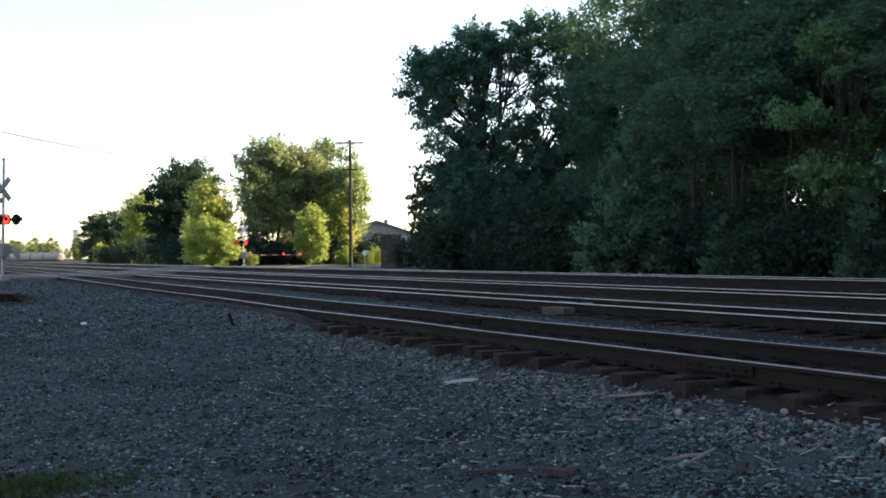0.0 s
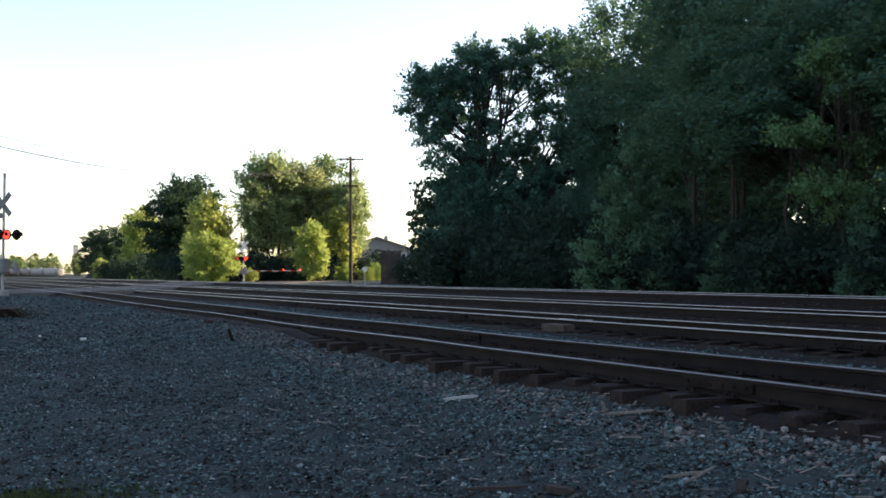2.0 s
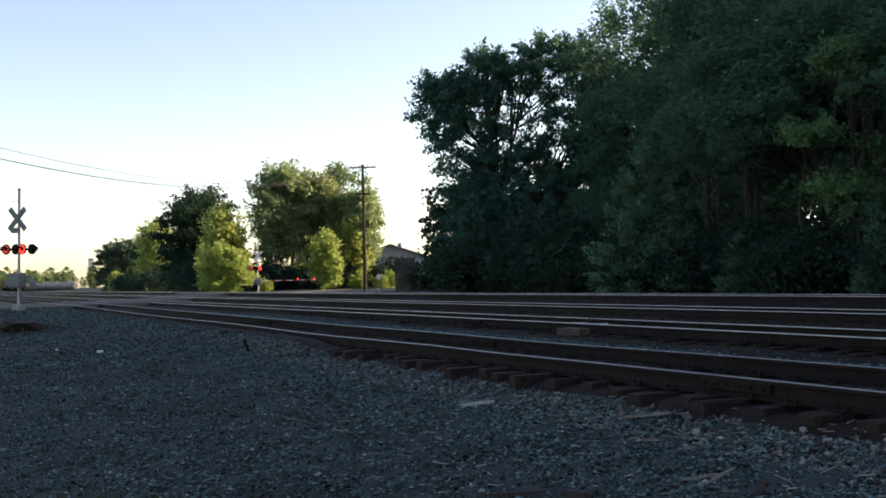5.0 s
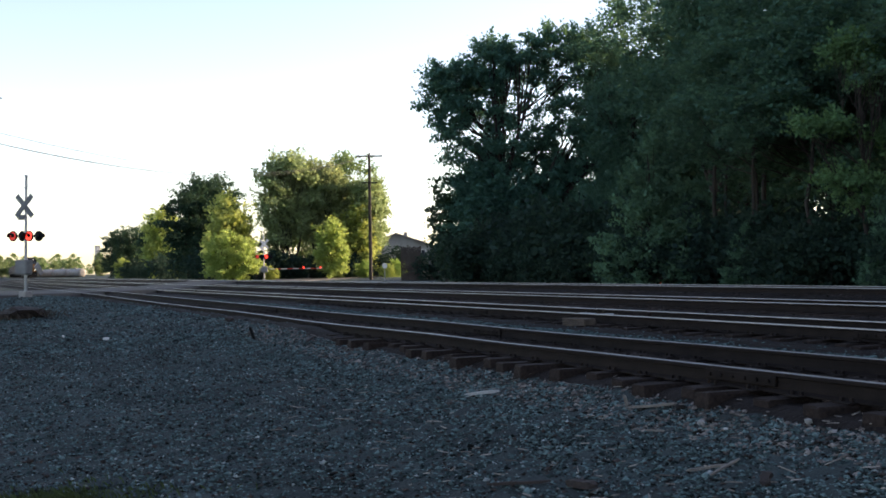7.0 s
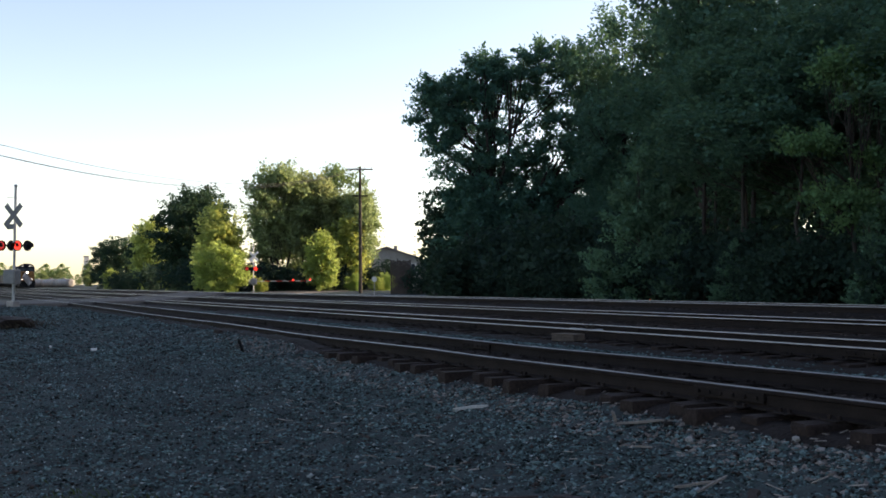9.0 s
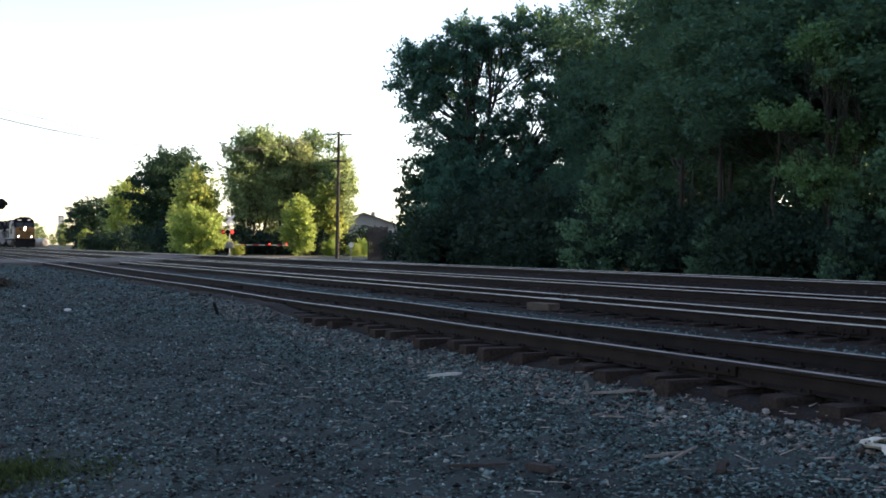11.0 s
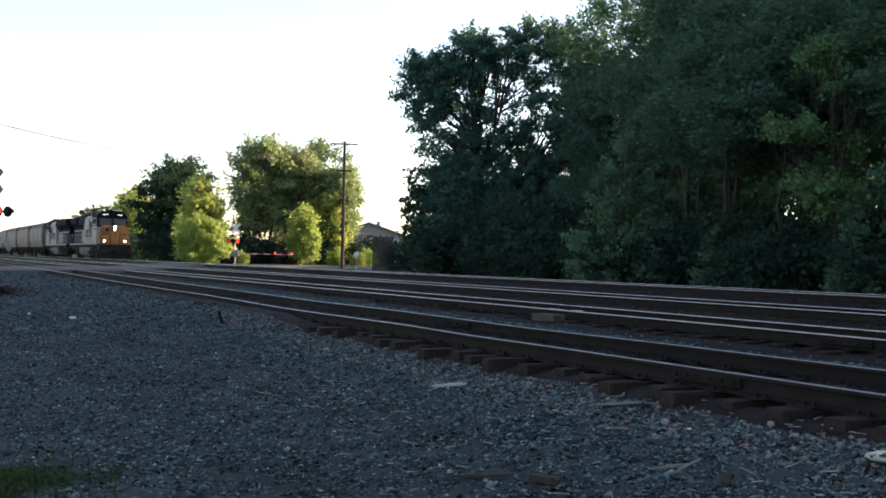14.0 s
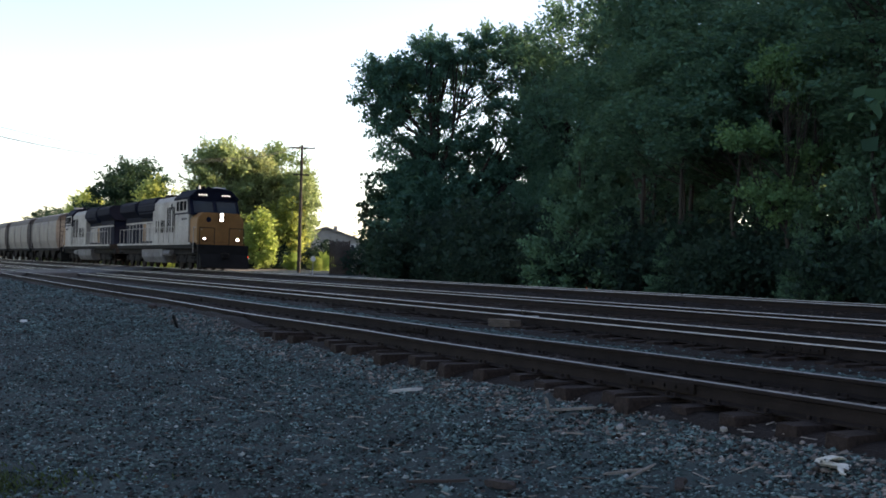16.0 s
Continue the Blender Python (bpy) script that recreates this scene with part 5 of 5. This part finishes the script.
plank("branch", (5.6, 17.2), (5.9, 17.75), 0.05, 0.03, M_ROTTEN, "dark stick beside the tie ends", "branch", seed=9)
plank("branch", (3.4, 6.6), (3.75, 6.35), 0.03, 0.02, M_ROTTEN, "dark twig on the gravel", "branch", seed=10)
plank("branch", (5.2, 7.3), (5.27, 7.15), 0.02, 0.015, M_WOODGREY, "small pale twig on the gravel", "branch", seed=11)
lump("rock", 5.54, 7.04, 0.042, 0.04, 0.035, M_CONCRETE, "pale grey rock lying on the ballast", "rock", seed=1)
lump("rock", 5.93, 6.27, 0.038, 0.03, 0.03, M_CONCRETE, "pale rounded rock beside the ties", "rock", seed=2)
lump("rock", 5.78, 5.88, 0.05, 0.03, 0.02, M_CONCRETE, "small flat pale stone", "rock", seed=3)
lump("rock", 5.52, 6.71, 0.025, 0.02, 0.015, M_PLASTER, "small white stone on the ballast", "rock", seed=4)
lump("rock", 3.08, 21.8, 0.07, 0.05, 0.04, M_PLASTER, "white stone lying on the open gravel", "rock", seed=5)
lump("rock", 2.41, 22.9, 0.04, 0.035, 0.03, M_PLASTER, "small white stone on the open gravel", "rock", seed=6)
lump("dirt_mound", 2.15, 29.6, 0.62, 0.75, 0.2, M_DIRT, "dark brown mound of dirt with dead weeds", "mound", seed=8)
lump("spoil_heap", 5.75, 22.9, 0.16, 0.25, 0.09, M_ROTTEN, "small dark heap of dirt beside the track", "heap", seed=7)


def paper():
    t = thing("cardboard", pose(5.66, 4.98, float(land(5.66, 4.98)) + 0.008, 0, 0, 20), label="torn dirty white cardboard lying on the ballast", category="litter")
    r = random.Random(9)
    for k, (x, y, w, d, rx, ry, rz) in enumerate(((0.04, 0, 0.26, 0.16, 5, 6, 10), (-0.13, -0.09, 0.24, 0.035, 2, -4, 34), (0.12, 0.05, 0.16, 0.12, -8, 8, -15), (-0.13, 0.02, 0.14, 0.02, 2, 3, -6))):
        bm = bmesh.new()
        bmesh.ops.create_grid(bm, x_segments=6, y_segments=4, size=0.5)
        for v in bm.verts:
            v.co = Vector((v.co.x * w + r.uniform(-0.012, 0.012), v.co.y * d + r.uniform(-0.012, 0.012), 0.012 * math.sin(v.co.x * 7 + k) + r.uniform(-0.006, 0.006)))
        g = bmesh.ops.extrude_face_region(bm, geom=bm.faces[:])
        for v in g["geom"]:
            if isinstance(v, bmesh.types.BMVert):
                v.co.z += 0.006
        bmesh.ops.recalc_face_normals(bm, faces=bm.faces)
        p = part("flap", bm, M_PAPER, t)
        p.matrix_basis = pose(x, y, 0.02 + 0.015 * k, rx, ry, rz)


paper()


def rail_box():
    t = thing("wooden_crib", pose(11.1, 17.6, -0.22, 0, 0, 8), label="low weathered tan wooden box beside the rail", category="box")
    for k in range(3):
        bm = bmesh.new()
        box(bm, -0.18, -0.32, 0.01 + k * 0.05, -0.14, 0.32, 0.052 + k * 0.05, 0.004)
        part("slat", bm, M_PLANKTAN, t)
    bm = bmesh.new()
    box(bm, -0.14, -0.3, 0, 0.12, 0.3, 0.15, 0.01)
    part("body", bm, M_PLANKTAN, t)
    t = thing("switch_rod", pose(12.6, 18.9, -0.16), label="small grey metal bracket across the second track", category="bracket")
    bm = bmesh.new()
    box(bm, -0.5, -0.05, 0, 0.1, 0.05, 0.09, 0.01)
    box(bm, -0.52, -0.28, 0.0, -0.46, 0.28, 0.12, 0.01)
    part("bar", bm, M_METAL, t)


M_PLANKTAN = mat("tan_wood", (0.11, 0.082, 0.064), (0.05, 0.038, 0.03), rough=0.8, scale=6, fine=60)
rail_box()

t = thing("marker_post", pose(22.6, 30.7, float(land(22.6, 30.7))), label="small orange marker post beside the far track", category="marker")
bm = bmesh.new()
rod(bm, (0, 0, -0.1), (0, 0, 0.24), 0.02, sides=10)
part("post", bm, M_WHITE, t)
bm = bmesh.new()
rod(bm, (0, 0, 0.16), (0, 0, 0.26), 0.03, sides=10)
part("cap", bm, M_ORANGE, t)

t = thing("round_sign", pose(31.6, 77.8, float(land(31.6, 77.8)), 0, 0, -22), label="small pale round sign on a post beside the fence", category="sign")
bm = bmesh.new()
rod(bm, (0, 0, -0.2), (0, 0, 1.25), 0.03, sides=8)
part("post", bm, M_METAL, t)
bm = bmesh.new()
rod(bm, (0, -0.04, 1.2), (0, -0.06, 1.2), 0.2, sides=20)
part("disc", bm, M_WHITE, t)


def grass(n, cx, cy, rx, ry, h, label, material=M_GRASS):
    r = np.random.RandomState(int(cx * 10 + n))
    a, q = r.uniform(0, 6.28, n), np.abs(r.normal(0, 0.55, n))
    x, y = cx + rx * q * np.cos(a), cy + ry * q * np.sin(a)
    z = land(x, y) - 0.01
    hh = h * r.uniform(0.4, 1.2, n)
    t1, w = r.uniform(0, 6.28, n), 0.004 + 0.004 * r.uniform(0, 1, n)
    lx, ly = r.normal(0, 0.5, n) * hh, r.normal(0, 0.5, n) * hh
    v = np.stack([np.stack([x - w * np.cos(t1), y - w * np.sin(t1), z], -1), np.stack([x + w * np.cos(t1), y + w * np.sin(t1), z], -1),
                  np.stack([x + lx * 0.4 + w * 0.7, y + ly * 0.4, z + hh * 0.6], -1), np.stack([x + lx, y + ly, z + hh], -1)], 1).reshape(-1, 3)
    tagged(arrays("grass", v, np.array([(0, 1, 2, 3)]) + 4 * np.arange(n)[:, None], material), label, "grass", kind="stuff")


grass(2600, 0.72, 7.95, 0.8, 0.6, 0.06, "short sparse green grass in the gravel")
grass(900, 2.15, 29.6, 0.9, 0.9, 0.2, "dead weeds on the dirt mound", M_WEED)
grass(110, 13.2, 19.6, 0.4, 0.5, 0.22, "dry weeds between the rails", M_WEED)


def chips(n, label):
    """Splinters and twigs strewn over the gravel."""
    r = np.random.RandomState(31)
    x, y = r.uniform(2.8, 6.3, n), 4.3 + 9.0 * r.uniform(0, 1, n) ** 1.5
    a, ln, w = r.uniform(0, 3.14, n), r.gamma(3, 0.011, n) + 0.012, r.uniform(0.003, 0.011, n)
    z = land(x, y) + 0.035
    u, s = np.stack([np.cos(a), np.sin(a), r.normal(0, 0.12, n)], -1) * ln[:, None], np.stack([-np.sin(a), np.cos(a), 0 * a], -1) * w[:, None]
    p, up = np.stack([x, y, z], -1), np.array((0, 0, 0.008))
    v = np.stack([p - u - s, p - u + s, p + u + s * 0.4, p + u - s * 0.4, p - u * 0.9 + up, p + u * 0.8 + up], 1).reshape(-1, 3)
    q = np.array([(0, 3, 5), (0, 5, 4), (1, 4, 5), (1, 5, 2), (0, 4, 1), (3, 2, 5), (0, 1, 2), (0, 2, 3)])
    f = (q[None] + 6 * np.arange(n)[:, None, None]).reshape(-1, 3)
    tagged(arrays("wood_chips", v, f, M_CHIP), label, "debris", kind="stuff")


M_CHIP = mat("dry_splinter", (0.2, 0.175, 0.155), (0.08, 0.07, 0.06), rough=0.9, scale=6, fine=60, island=0.7)
chips(260, "dry splinters and twigs strewn over the gravel")


# ---- all that moves ----
def motions():
    x, z = TRACKS[3]
    start = FRONT_AT_END + SPEED * 16.0
    for ob, back in TRAIN:
        turned = 180 if ob is second else 0
        rows = []
        for t in range(17):
            y = start + back - SPEED * t
            slope = math.degrees(math.atan2(bend(y + 10) - bend(y - 10), 20.0))
            rows.append((float(t), pose(x + float(bend(y)), y, z, 0, 0, turned - slope)))
        walk(ob, rows)
    step = 1 / FPS
    for w, y in WHEELS[:12]:
        c = (0, y, WHEEL_R)
        back = -1 if w.parent is second else 1
        walk(w, [(k * step, Matrix.Translation(c) @ pose(0, 0, 0, back * math.degrees(SPEED * k * step / WHEEL_R))) for k in range(481)])


motions()
